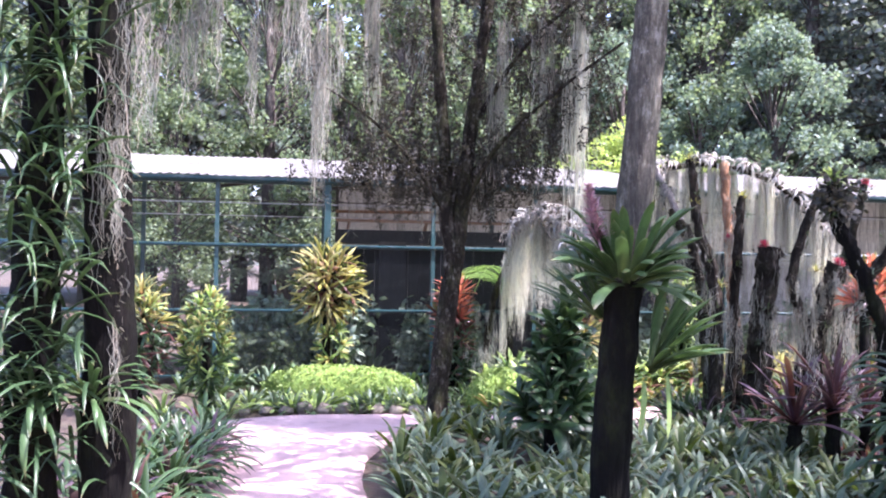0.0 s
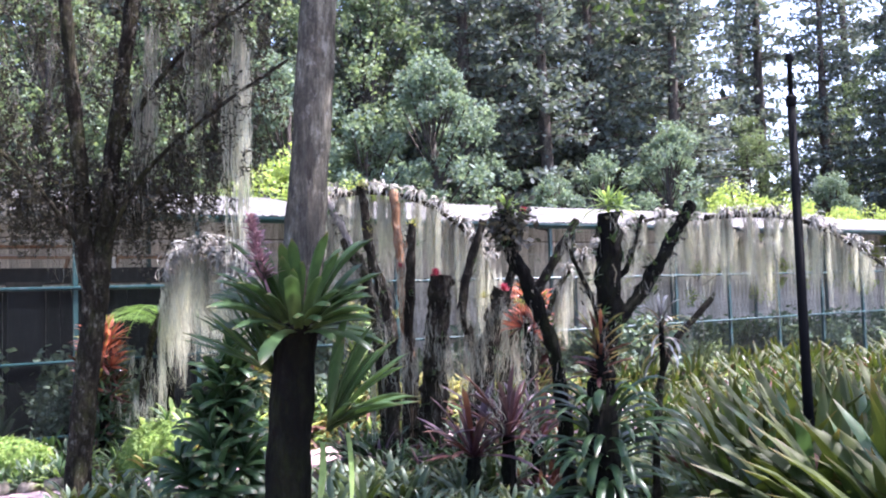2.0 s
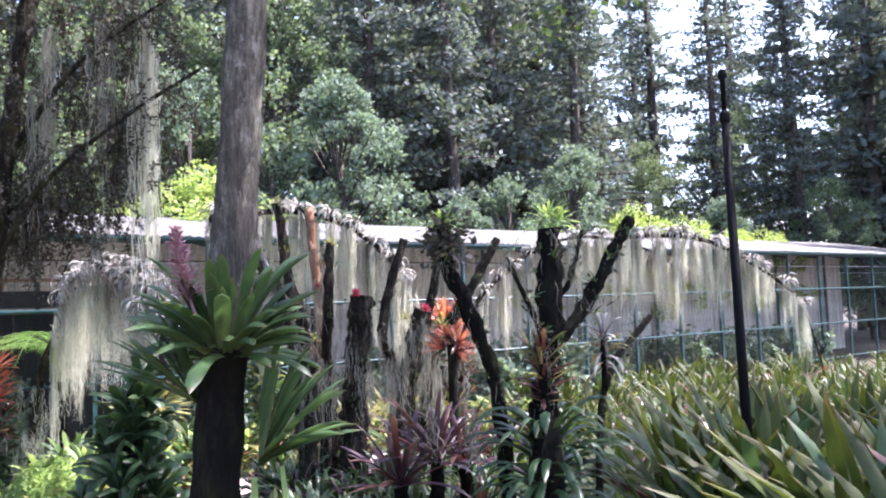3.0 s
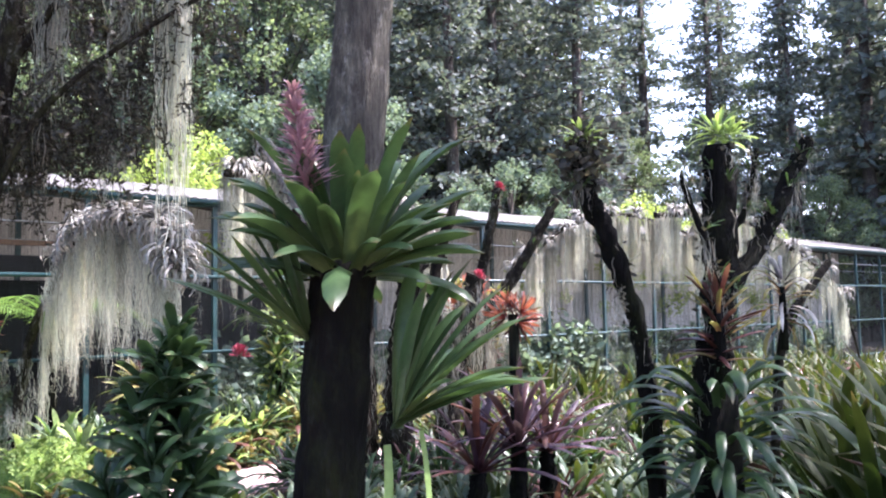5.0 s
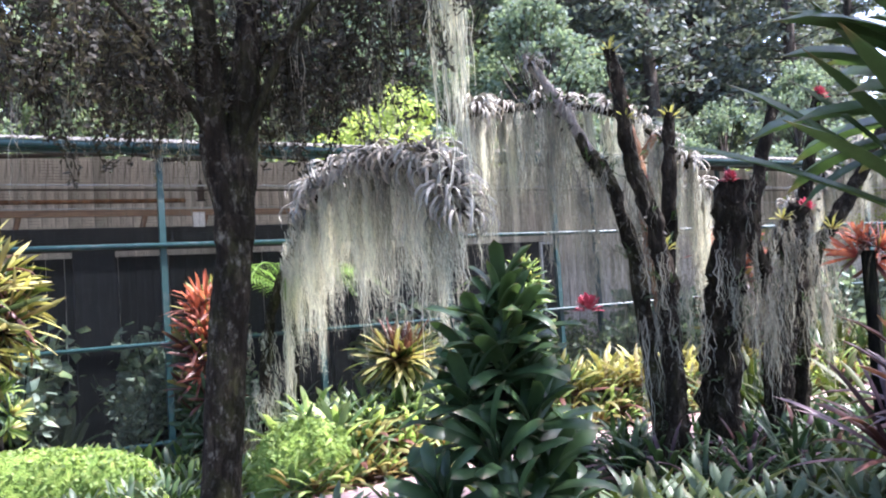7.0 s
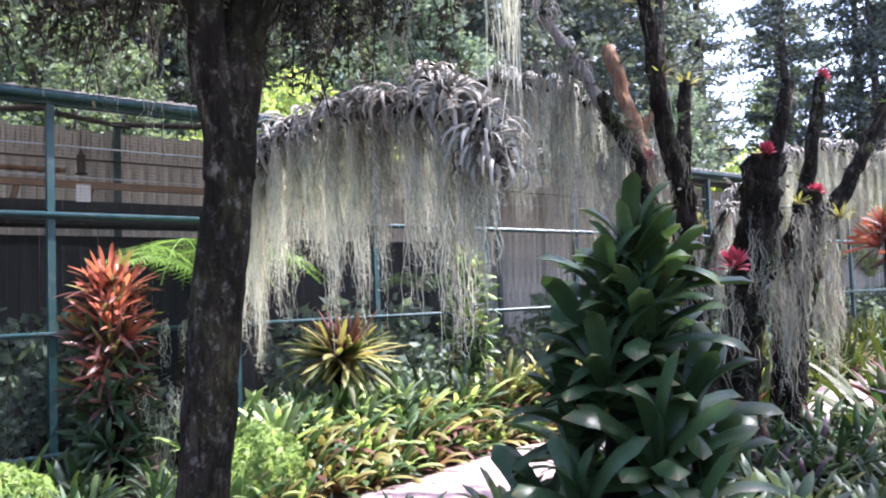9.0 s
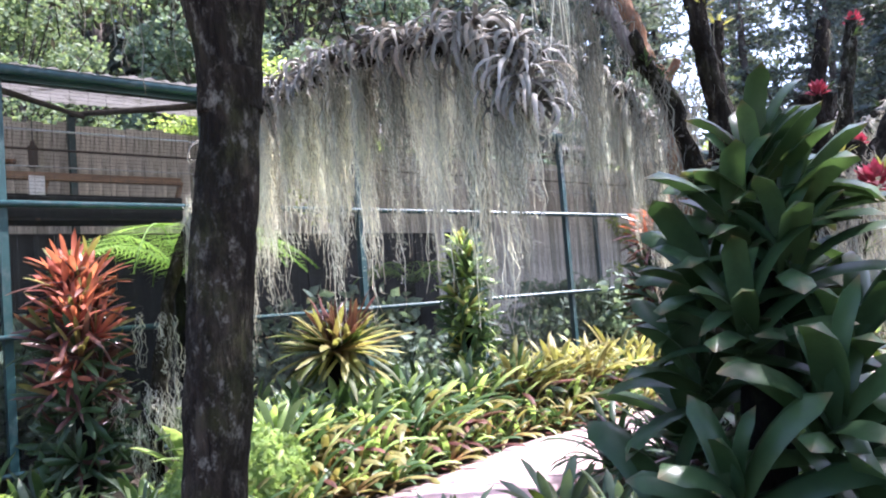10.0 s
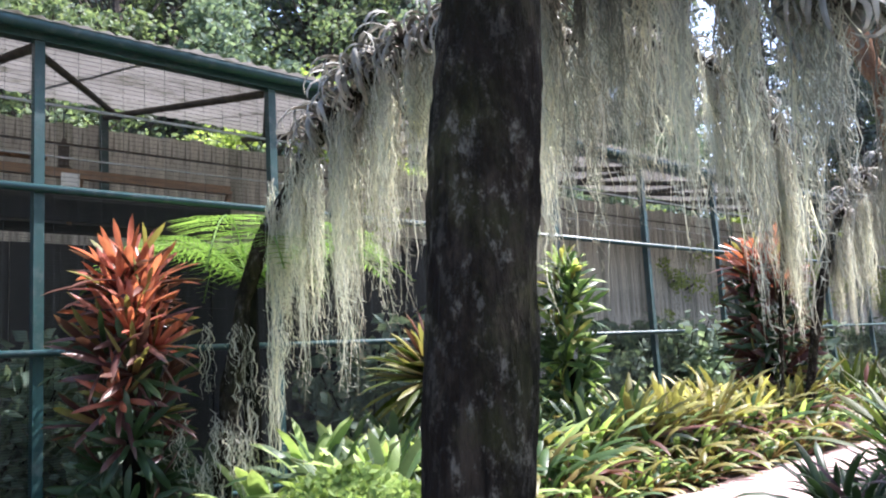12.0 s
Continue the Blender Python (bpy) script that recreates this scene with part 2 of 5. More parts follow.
# ---- mesh helpers ----
class Geo:
    """Collects vertices, faces, material slots and leaf coordinates for one mesh."""

    def __init__(self):
        self.v, self.f, self.m, self.uv = [], [], [], []

    def grid(self, rows, mat=0, wrap=False):
        """Rows of equal length joined by quads; the second leaf coordinate runs along the rows."""
        base, n = len(self.v), len(rows[0])
        last = max(1, len(rows) - 1)
        for i, row in enumerate(rows):
            for j, p in enumerate(row):
                self.v.append((p[0], p[1], p[2]))
                self.uv.append((j / max(1, n - 1), i / last))
        for i in range(len(rows) - 1):
            for j in range(n if wrap else n - 1):
                k = (j + 1) % n
                self.f.append((base + i * n + j, base + i * n + k, base + (i + 1) * n + k, base + (i + 1) * n + j))
                self.m.append(mat)

    def quad(self, a, b, c, d, mat=0):
        base = len(self.v)
        self.v.extend((tuple(a), tuple(b), tuple(c), tuple(d)))
        self.uv.extend(((0, 0), (1, 0), (1, 1), (0, 1)))
        self.f.append((base, base + 1, base + 2, base + 3))
        self.m.append(mat)

    def box(self, lo, hi, mat=0):
        base = len(self.v)
        for z in (lo[2], hi[2]):
            for x, y in ((lo[0], lo[1]), (hi[0], lo[1]), (hi[0], hi[1]), (lo[0], hi[1])):
                self.v.append((x, y, z))
                self.uv.append((0.5, 0.5))
        for q in ((3, 2, 1, 0), (4, 5, 6, 7), (0, 1, 5, 4), (1, 2, 6, 5), (2, 3, 7, 6), (3, 0, 4, 7)):
            self.f.append(tuple(base + k for k in q))
            self.m.append(mat)

    def tube(self, pts, radii, sides=10, mat=0, rough=0.0, freq=4.0, cap=True, ridge=0.0):
        pts = [Vector(p) for p in pts]
        rows = []
        side = Vector((1, 0, 0))
        for i, p in enumerate(pts):
            d = (pts[min(i + 1, len(pts) - 1)] - pts[max(i - 1, 0)]).normalized()
            if abs(d.dot(side)) > 0.95:
                side = Vector((0, 1, 0))
            a = (side - d * d.dot(side)).normalized()
            b = d.cross(a)
            side = a
            r = radii[i] if isinstance(radii, (list, tuple)) else radii
            row = []
            for k in range(sides):
                w = 2 * math.pi * k / sides
                o = a * math.cos(w) + b * math.sin(w)
                q = p + o * r
                if rough:
                    q = q + o * r * rough * noise.noise(Vector((q.x * freq, q.y * freq, q.z * freq * 0.6)))
                if ridge:
                    q = q + o * ridge * (noise.noise(Vector((q.x * 42, q.y * 42, q.z * 7))) + 0.6 * noise.noise(Vector((q.x * 90, q.y * 90, q.z * 20))))
                row.append(q)
            rows.append(row)
        if cap:
            rows.insert(0, [pts[0]] * sides)
            rows.append([pts[-1]] * sides)
        self.grid(rows, mat, wrap=True)

    def leaf(self, base, az, elev, length, width, droop, segs=6, mat=0, fold=0.25, twist=0.0, side=0.0, tip=0.6):
        """A strap leaf: starts at elev degrees above level, bends down by droop degrees along its length."""
        p = Vector(base)
        rows = []
        step = length / segs
        az, e = radians(az), radians(elev)
        for i in range(segs + 1):
            s = i / segs
            d = Vector((math.cos(az) * math.cos(e), math.sin(az) * math.cos(e), math.sin(e)))
            r = Vector((-math.sin(az), math.cos(az), 0))
            n = r.cross(d)
            tw = twist * s
            r = (r * math.cos(tw) + n * math.sin(tw))
            w = width * 0.5 * (0.75 + 0.6 * s if s < 0.4 else 1.0) * (1.0 if s < tip else math.sqrt(max(0.0, 1 - ((s - tip) / (1 - tip)) ** 2)) + 0.04)
            rows.append([p - r * w, p - n * (w * fold * 2), p + r * w])
            p = p + d * step
            e -= radians(droop) / segs * (0.4 + 1.2 * s)
            az += side / segs
        self.grid(rows, mat)

    def sprig(self, p, size, mat=0, rng=random, slim=0.32):
        """One small leaf, a bent quad in a random direction."""
        a = Vector((rng.gauss(0, 1), rng.gauss(0, 1), rng.gauss(0, 0.7)))
        a = a.normalized() if a.length > 1e-4 else Vector((1, 0, 0))
        b = a.cross(Vector((rng.gauss(0, 1), rng.gauss(0, 1), rng.gauss(0, 1)))).normalized()
        p = Vector(p)
        a, b = a * size, b * size * slim
        self.quad(p - b * 0.35, p + a * 0.5 - b, p + a, p + a * 0.5 + b, mat)

    def strand(self, p, length, width, wob=0.012, segs=7, mat=0, rng=random, drift=0.05):
        """A hanging thread of moss."""
        w = rng.uniform(0, math.pi)
        r = Vector((math.cos(w), math.sin(w), 0)) * width
        x, y, z = p
        dx, dy = rng.gauss(0, drift), rng.gauss(0, drift)
        rows = []
        for i in range(segs + 1):
            s = i / segs
            c = Vector((x + dx * s + rng.gauss(0, wob), y + dy * s + rng.gauss(0, wob), z - length * s))
            k = 1.0 - 0.6 * s
            rows.append([c - r * k, c + r * k])
        self.grid(rows, mat)

    def mesh(self, name, mats, smooth=True):
        me = bpy.data.meshes.new(name)
        me.from_pydata(self.v, [], self.f)
        for m in mats:
            me.materials.append(m)
        if len(mats) > 1:
            me.polygons.foreach_set("material_index", np.array(self.m, dtype=np.int32))
        if smooth:
            me.polygons.foreach_set("use_smooth", np.ones(len(self.f), dtype=bool))
        layer = me.uv_layers.new(name="UVMap")
        loops = np.empty(len(me.loops), dtype=np.int32)
        me.loops.foreach_get("vertex_index", loops)
        layer.data.foreach_set("uv", np.array(self.uv, dtype=np.float32)[loops].ravel())
        me.update()
        return me


def part(name, geo, mats, parent=None, label="", smooth=True):
    mats = mats if isinstance(mats, (list, tuple)) else [mats]
    me = geo if isinstance(geo, bpy.types.Mesh) else geo.mesh(name, mats, smooth)
    ob = new(name, me)
    if parent is not None:
        ob.parent = parent
    if label:
        ob["label"] = label
    return ob


def thing(name, m, label, category, group="", kind=""):
    ob = new(name)
    ob.empty_display_size = 0.1
    ob.matrix_world = m
    return tagged(ob, label, category, group, kind)


def ground_z(x, y):
    """The garden falls gently away from the start of the walk."""
    z = -0.042 * min(max(y, -6.0), 12.0)
    return z


def smooth_line(pts, per=8):
    """A smooth curve through the points."""
    pts = [Vector(p) for p in pts]
    out = []
    for i in range(len(pts) - 1):
        p0, p1, p2, p3 = pts[max(i - 1, 0)], pts[i], pts[i + 1], pts[min(i + 2, len(pts) - 1)]
        for k in range(per):
            s = k / per
            out.append(0.5 * ((2 * p1) + (p2 - p0) * s + (2 * p0 - 5 * p1 + 4 * p2 - p3) * s * s + (3 * p1 - p0 - 3 * p2 + p3) * s ** 3))
    out.append(pts[-1])
    return out


# ---- the ground and the path ----
def build_ground():
    g = Geo()
    xs = [-400, -150, -60, -30] + [-16 + 0.8 * i for i in range(51)] + [40, 80, 160, 400]
    ys = [-400, -150, -60, -25] + [-10 + 0.8 * i for i in range(49)] + [40, 70, 150, 400]
    rows = []
    for y in ys:
        row = []
        for x in xs:
            z = ground_z(x, y)
            if abs(x) < 30 and -12 < y < 32:
                z += 0.035 * noise.noise(Vector((x * 0.7, y * 0.7, 0))) - 0.03
            row.append((x, y, z))
        rows.append(row)
    g.grid(rows)
    ob = part("ground", g, SOIL)
    tagged(ob, "dark leaf-mulch soil of the garden beds", "ground", kind="structure")


OUTER = [(-1.2, -4.0), (-1.2, 0.0), (-1.25, 3.5), (-2.0, 7.2), (-2.8, 9.4), (-2.9, 10.7), (-2.2, 11.5), (-1.1, 11.75), (0.5, 11.95), (2.0, 12.4), (3.3, 13.0), (5.2, 13.4), (8.0, 13.9), (12.0, 14.4)]
INNER = [(1.3, -4.0), (0.9, 0.0), (0.35, 3.5), (-0.5, 6.6), (-0.75, 8.4), (-0.62, 9.7), (-0.5, 10.5), (-0.2, 10.85), (0.9, 11.05), (2.3, 11.4), (3.6, 11.9), (5.4, 12.3), (8.0, 12.7), (12.0, 13.0)]


def build_path():
    g = Geo()
    outer = smooth_line([(x, y, 0) for x, y in OUTER], 6)
    inner = smooth_line([(x, y, 0) for x, y in INNER], 6)
    rows = []
    for a, b in zip(outer, inner):
        row = []
        for k in range(9):
            p = a.lerp(b, k / 8)
            edge = 0.0 if 0 < k < 8 else -0.02
            row.append((p.x + 0.03 * noise.noise(p * 3), p.y + 0.03 * noise.noise(p * 3 + Vector((5, 0, 0))), ground_z(p.x, p.y) + 0.035 + edge))
        low = [(row[0][0], row[0][1], row[0][2] - 0.12)]
        high = [(row[-1][0], row[-1][1], row[-1][2] - 0.12)]
        rows.append(low + row + high)
    g.grid(rows)
    ob = part("pavement", g, CONCRETE)
    tagged(ob, "pinkish concrete garden path, worn and stained", "path", kind="structure")


build_ground()
build_path()

# ---- the aviary: steel frame, wire, sheet roof, board wall ----
AV = pose(0, 14.82, 0, 0, 0, 10.5)
FLOOR_Z, TOP_Z, MID_Z, LOW_Z, BASE_Z = -0.52, 2.98, 1.90, 0.80, -0.30
BACK_Y, BACK_Z = 3.6, 3.72


def rod(parent, name, a, b, r, mat, sides=8):
    g = Geo()
    g.tube([a, b], r, sides)
    return part(name, g, mat, parent)


def build_aviary():
    av = thing("aviary", AV, "long green steel-framed bird aviary with a sheet roof", "aviary")
    x0, x1 = -9.5, 33.5
    posts = [-9.5 + 1.84 * i for i in range(24)]
    shift = -0.32 - posts[5]
    for i, x in enumerate(posts):
        x += shift
        r = 0.034 if i != 4 else 0.055
        g = Geo()
        g.box((x - r, -r, FLOOR_Z - 0.1), (x + r, r, TOP_Z - 0.04))
        part("post", g, GREEN_PAINT, av, smooth=False)
        if i % 2 == 0:
            g = Geo()
            g.box((x - 0.04, BACK_Y - 0.1, FLOOR_Z - 0.1), (x + 0.04, BACK_Y - 0.02, BACK_Z - 0.1))
            part("back_post", g, GREEN_PAINT, av, smooth=False)
        g = Geo()
        g.tube([(x, 0.03, TOP_Z - 0.06), (x, BACK_Y, BACK_Z - 0.1)], 0.035, 8)
        part("rafter", g, DARK_TIMBER, av)
        g = Geo()
        g.tube([(x, 0.03, TOP_Z - 0.10), (x + 1.8, BACK_Y - 0.6, BACK_Z - 0.26)], 0.03, 8)
        part("brace", g, DARK_TIMBER, av)
    for z, r in ((MID_Z, 0.028), (LOW_Z, 0.024), (BASE_Z, 0.024)):
        rod(av, "rail", (x0, -0.062, z), (x1, -0.062, z), r, GREEN_PAINT)
    g = Geo()
    g.box((x0, -0.05, TOP_Z - 0.04), (x1, 0.05, TOP_Z + 0.05))
    part("top_rail", g, GREEN_PAINT, av, smooth=False)
    g = Geo()
    g.tube([(x0, -0.13, TOP_Z + 0.03), (x1, -0.13, TOP_Z + 0.03)], 0.045, 10)
    part("gutter", g, GREEN_PAINT, av)
    rod(av, "wire", (x0, 0.4, TOP_Z - 0.34), (x1, 0.4, TOP_Z - 0.34), 0.011, PALE_PIPE, 6)
    rod(av, "wire", (x0, 1.2, TOP_Z - 0.52), (x1, 1.2, TOP_Z - 0.52), 0.008, PALE_PIPE, 6)
    rod(av, "wire", (x0, 2.0, TOP_Z - 0.18), (x1, 2.0, TOP_Z - 0.18), 0.012, DARK_TIMBER, 6)
    # corrugated roof in sheets
    n = 21
    for i in range(n):
        g = Geo()
        a, b = x0 + (x1 - x0) * i / n, x0 + (x1 - x0) * (i + 1) / n + 0.06
        rows = []
        lift = 0.006 * (i % 2)
        for k in range(7):
            s = k / 6
            y = -0.18 + s * (BACK_Y + 0.5)
            row = []
            for j in range(43):
                x = a + (b - a) * j / 42
                z = TOP_Z + 0.075 + s * (BACK_Z - TOP_Z + 0.06) + 0.014 * math.sin(j * math.pi / 1.5) + lift + 0.02 * noise.noise(Vector((x, y, i)))
                row.append((x, y, z))
            rows.append(row)
        g.grid(rows)
        part("roof_sheet", g, ROOF_SHEET, av)
    # wire netting
    g = Geo()
    z = FLOOR_Z + 0.05
    while z < TOP_Z - 0.05:
        g.box((x0, -0.022, z), (x1, -0.020, z + 0.0022))
        z += 0.032 if z > MID_Z else 0.018
    x = x0
    while x < x1:
        g.box((x, -0.0225, FLOOR_Z), (x + 0.002, -0.0205, TOP_Z - 0.04))
        x += 0.16
    net = part("wire_netting", g, WIRE, av, smooth=False)
    net["kind"] = "stuff"
    return av


def build_back_wall():
    wall = thing("wall_north", AV, "weathered grey board wall at the back of the aviary, with dark shade boards", "wall", kind="structure")
    rng = random.Random(4)
    shapes = []
    for k in range(5):
        g = Geo()
        h = BACK_Z - 0.14 + rng.uniform(-0.10, 0.05)
        g.box((-0.088, 0, FLOOR_Z - 0.1), (0.088, 0.025 + 0.004 * k, h))
        shapes.append(g.mesh("board", [BOARD], smooth=False))
    x = -1.75
    while x < 32.5:
        ob = part("board", rng.choice(shapes), BOARD, wall)
        ob.matrix_local = Matrix.Translation((x, BACK_Y + 0.06 + rng.uniform(0, 0.012), 0))
        x += 0.18
    # row of black boards standing in for shade in the lower interior
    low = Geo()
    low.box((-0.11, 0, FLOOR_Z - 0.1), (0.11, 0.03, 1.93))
    dark_board = low.mesh("dark_board", [DARK_SHADE_PANEL], smooth=False)
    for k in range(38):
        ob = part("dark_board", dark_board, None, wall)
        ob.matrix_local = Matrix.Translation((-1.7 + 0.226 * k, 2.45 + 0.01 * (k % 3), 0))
    g = Geo()
    g.box((-1.9, BACK_Y + 0.1, FLOOR_Z - 0.1), (32.6, BACK_Y + 0.16, BACK_Z - 0.3))
    part("backing", g, DARK_TIMBER, wall, smooth=False)


def build_shelf():
    m = AV @ Matrix.Translation((-0.2, 1.75, 0))
    shelf = thing("perch_shelf", m, "long brown timber perch shelf hung inside the aviary", "shelf")
    for lo, hi, mt, nm in (((-1.75, -0.04, 2.42), (2.3, 0.04, 2.50), TIMBER, "top_beam"), ((-1.75, -0.03, 2.02), (2.3, 0.03, 2.27), DARK_SHADE_PANEL, "front_board"),
                           ((-1.75, 0.0, 2.00), (2.3, 0.55, 2.03), DARK_TIMBER, "shelf_board")):
        g = Geo()
        g.box(lo, hi)
        part(nm, g, mt, shelf, smooth=False)
    for x in (-1.6, -0.1, 0.7, 2.2):
        g = Geo()
        g.tube([(x, 0.02, 2.0), (x + 0.12, 0.02, 2.46)], 0.035, 6)
        part("strut", g, TIMBER, shelf)
    g = Geo()
    g.tube([(-1.75, 0.1, 2.62), (0.6, 0.3, 2.66)], 0.03, 8)
    part("perch", g, BARK_RED, shelf)
    card = part("notice_card", Geo(), WHITE)
    g = Geo()
    g.box((0, 0, 0), (0.16, 0.012, 0.20))
    card.data = g.mesh("notice_card", [WHITE], smooth=False)
    card.matrix_world = AV @ Matrix.Translation((0.42, 1.71, 2.26))
    tagged(card, "small white card fixed to the aviary shelf", "card")
    # pale frame of a cage door
    frame_thing = thing("cage_door", AV @ Matrix.Translation((6.16, 1.5, 0)), "small pale-framed wire door of the inner cage", "door")
    for lo, hi, nm in (((-0.16, -0.02, FLOOR_Z), (-0.12, 0.02, 1.87), "stile"), ((0.12, -0.02, FLOOR_Z), (0.16, 0.02, 1.87), "stile"), ((-0.12, -0.02, 1.87 - 0.04), (0.12, 0.02, 1.87), "rail"), ((-0.12, -0.005, FLOOR_Z), (0.12, 0.005, 1.87 - 0.04), "panel")):
        g = Geo()
        g.box(lo, hi)
        part(nm, g, DARK_SHADE_PANEL if nm == "panel" else PALE_PIPE, frame_thing, smooth=False)
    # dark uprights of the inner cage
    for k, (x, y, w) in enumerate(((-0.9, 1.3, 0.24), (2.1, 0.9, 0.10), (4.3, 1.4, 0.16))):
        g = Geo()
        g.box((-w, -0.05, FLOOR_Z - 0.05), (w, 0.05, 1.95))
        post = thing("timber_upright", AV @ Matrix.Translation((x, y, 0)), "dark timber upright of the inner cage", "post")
        part("upright_board", g, DARK_SHADE_PANEL, post, smooth=False)
        g = Geo()
        g.box((-w - 0.02, -0.07, 1.951), (w + 0.02, 0.07, 2.03))
        part("cap", g, DARK_TIMBER, post, smooth=False)
    feeder = thing("hanging_feeder", AV @ Matrix.Translation((0.75, 2.6, 3.02)), "dark seed feeder hanging under the aviary roof", "feeder")
    g = Geo()
    g.tube([(0, 0, 0), (0, 0, -0.05), (0, 0, -0.06), (0, 0, -0.28), (0, 0, -0.30)], [0.02, 0.03, 0.055, 0.05, 0.08], 12)
    part("body", g, DARK_TIMBER, feeder)
    g = Geo()
    g.tube([(0, 0, 0.3), (0, 0, 0)], 0.006, 6)
    part("hook", g, WIRE, feeder)


build_aviary()
build_back_wall()
build_shelf()


# ---- plants: makers ----
def rosette_geo(rng, n, length, width, elev=(20, 80), droop=(40, 90), mat_of=None, segs=6, fold=0.25, base=(0, 0, 0), az=None, tip=0.6, spread=0.02):
    g = Geo()
    add_rosette(g, rng, n, length, width, elev, droop, mat_of, segs, fold, base, az, tip, spread)
    return g


def add_rosette(g, rng, n, length, width, elev=(20, 80), droop=(40, 90), mat_of=None, segs=6, fold=0.25, base=(0, 0, 0), az=None, tip=0.6, spread=0.02):
    for i in range(n):
        s = i / max(1, n - 1)
        a = i * 137.5 + rng.uniform(-18, 18) if az is None else rng.uniform(*az)
        e = elev[0] + (elev[1] - elev[0]) * s + rng.uniform(-8, 8)
        l = length * rng.uniform(0.75, 1.1) * (1.0 - 0.25 * s)
        b = Vector(base) + Vector((math.cos(radians(a)), math.sin(radians(a)), 0)) * spread + Vector((0, 0, 0.05 * s))
        g.leaf(b, a, e, l, width * rng.uniform(0.8, 1.15), rng.uniform(*droop) * (1.0 - 0.4 * s), segs,
               mat_of(s, rng) if mat_of else 0, fold, rng.uniform(-0.4, 0.4), rng.uniform(-0.25, 0.25), tip)


def leaf_shapes(name, mat, length, width, droop, count=5, seed=1, segs=7, tip=0.6):
    """Alike leaves, each lying along x from the origin, to be shared by many leaf objects."""
    rng = random.Random(seed)
    out = []
    for _ in range(count):
        g = Geo()
        g.leaf((0, 0, 0), 0, 0, length * rng.uniform(0.85, 1.1), width * rng.uniform(0.85, 1.1), rng.uniform(*droop), segs, 0, 0.28, rng.uniform(-0.35, 0.35), rng.uniform(-0.25, 0.25), tip)
        out.append(g.mesh(name, [mat]))
    return out


def set_leaf(parent, shapes, rng, at, az, elev, size=1.0, name="leaf"):
    ob = part(name, rng.choice(shapes), None, parent)
    ob.matrix_local = Matrix.Translation(at) @ Euler((0, radians(-elev), radians(az))).to_matrix().to_4x4() @ Matrix.Scale(size, 4)
    return ob


def curtain(g, line, per_metre, lengths, rng, width=0.0034, thick=0.07, mat=0, tress=12):
    """Spanish moss hanging from a line of points in separate wispy tresses."""
    for i in range(len(line) - 1):
        a, b = Vector(line[i]), Vector(line[i + 1])
        for _ in range(max(1, int((b - a).length * per_metre + rng.random()))):
            p = a.lerp(b, rng.random()) + Vector((rng.gauss(0, thick), rng.gauss(0, thick), rng.uniform(-0.05, 0.03)))
            k = noise.noise(Vector((p.x * 8, p.y * 8, 0)))
            if k < 0.02:
                continue
            l = rng.uniform(*lengths) * (0.7 + 0.9 * max(0.0, k) + 0.35 * noise.noise(p * 1.3))
            r = rng.uniform(0.008, 0.022)
            mat = 1 if noise.noise(Vector((p.x * 11, p.y * 11, 4))) + rng.gauss(0, 0.12) > 0.13 else 0
            for _ in range(tress):
                q = p + Vector((rng.gauss(0, r), rng.gauss(0, r), rng.uniform(-0.15, 0.02)))
                g.strand(q, l * rng.uniform(0.4, 1.1), width * rng.uniform(0.5, 1.4), 0.016, 10, mat, rng, 0.018)
            frizz(g, p, l, r * 1.3, tress * 4, mat, rng)


def frizz(g, p, length, r, n, mat, rng):
    """Short curling threads that stand out from a tress."""
    for _ in range(n):
        q = Vector((p[0] + rng.gauss(0, r), p[1] + rng.gauss(0, r), p[2] - length * rng.uniform(0.05, 1.08)))
        e = q + Vector((rng.gauss(0, 0.022), rng.gauss(0, 0.022), rng.gauss(-0.015, 0.025)))
        m = q.lerp(e, 0.5) + Vector((rng.gauss(0, 0.008), rng.gauss(0, 0.008), -0.008))
        w = Vector((0.0013, -0.0008, 0.0013))
        g.quad(q - w, q + w, m + w, m - w, mat)
        g.quad(m - w, m + w, e + w * 0.4, e - w * 0.4, mat)


def tress(g, p, length, rng, n=12, r=0.02, width=0.0035, mat=0):
    """One wispy hank of Spanish moss."""
    for _ in range(n):
        q = (p[0] + rng.gauss(0, r), p[1] + rng.gauss(0, r), p[2] + rng.uniform(-0.12, 0.04))
        g.strand(q, length * rng.uniform(0.4, 1.05), width * rng.uniform(0.6, 1.6), 0.014, 10, mat, rng, 0.02)
    frizz(g, p, length, r * 1.2, n * 2, mat, rng)


def air_plant_geo(rng, n=44, length=0.44):
    """A silver rosette with long curling leaves that bend under."""
    g = Geo()
    for i in range(n):
        s = i / n
        a = i * 137.5 + rng.uniform(-20, 20)
        g.leaf((rng.gauss(0, 0.015), rng.gauss(0, 0.015), 0), a, 75 - 80 * s + rng.uniform(-10, 10), length * rng.uniform(0.7, 1.25), 0.034, rng.uniform(150, 290), 8, 0, 0.3, rng.uniform(-1, 1), rng.uniform(-0.5, 0.5), 0.2)
    return g


_rng = random.Random(11)
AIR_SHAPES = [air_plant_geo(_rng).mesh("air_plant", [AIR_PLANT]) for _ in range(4)]


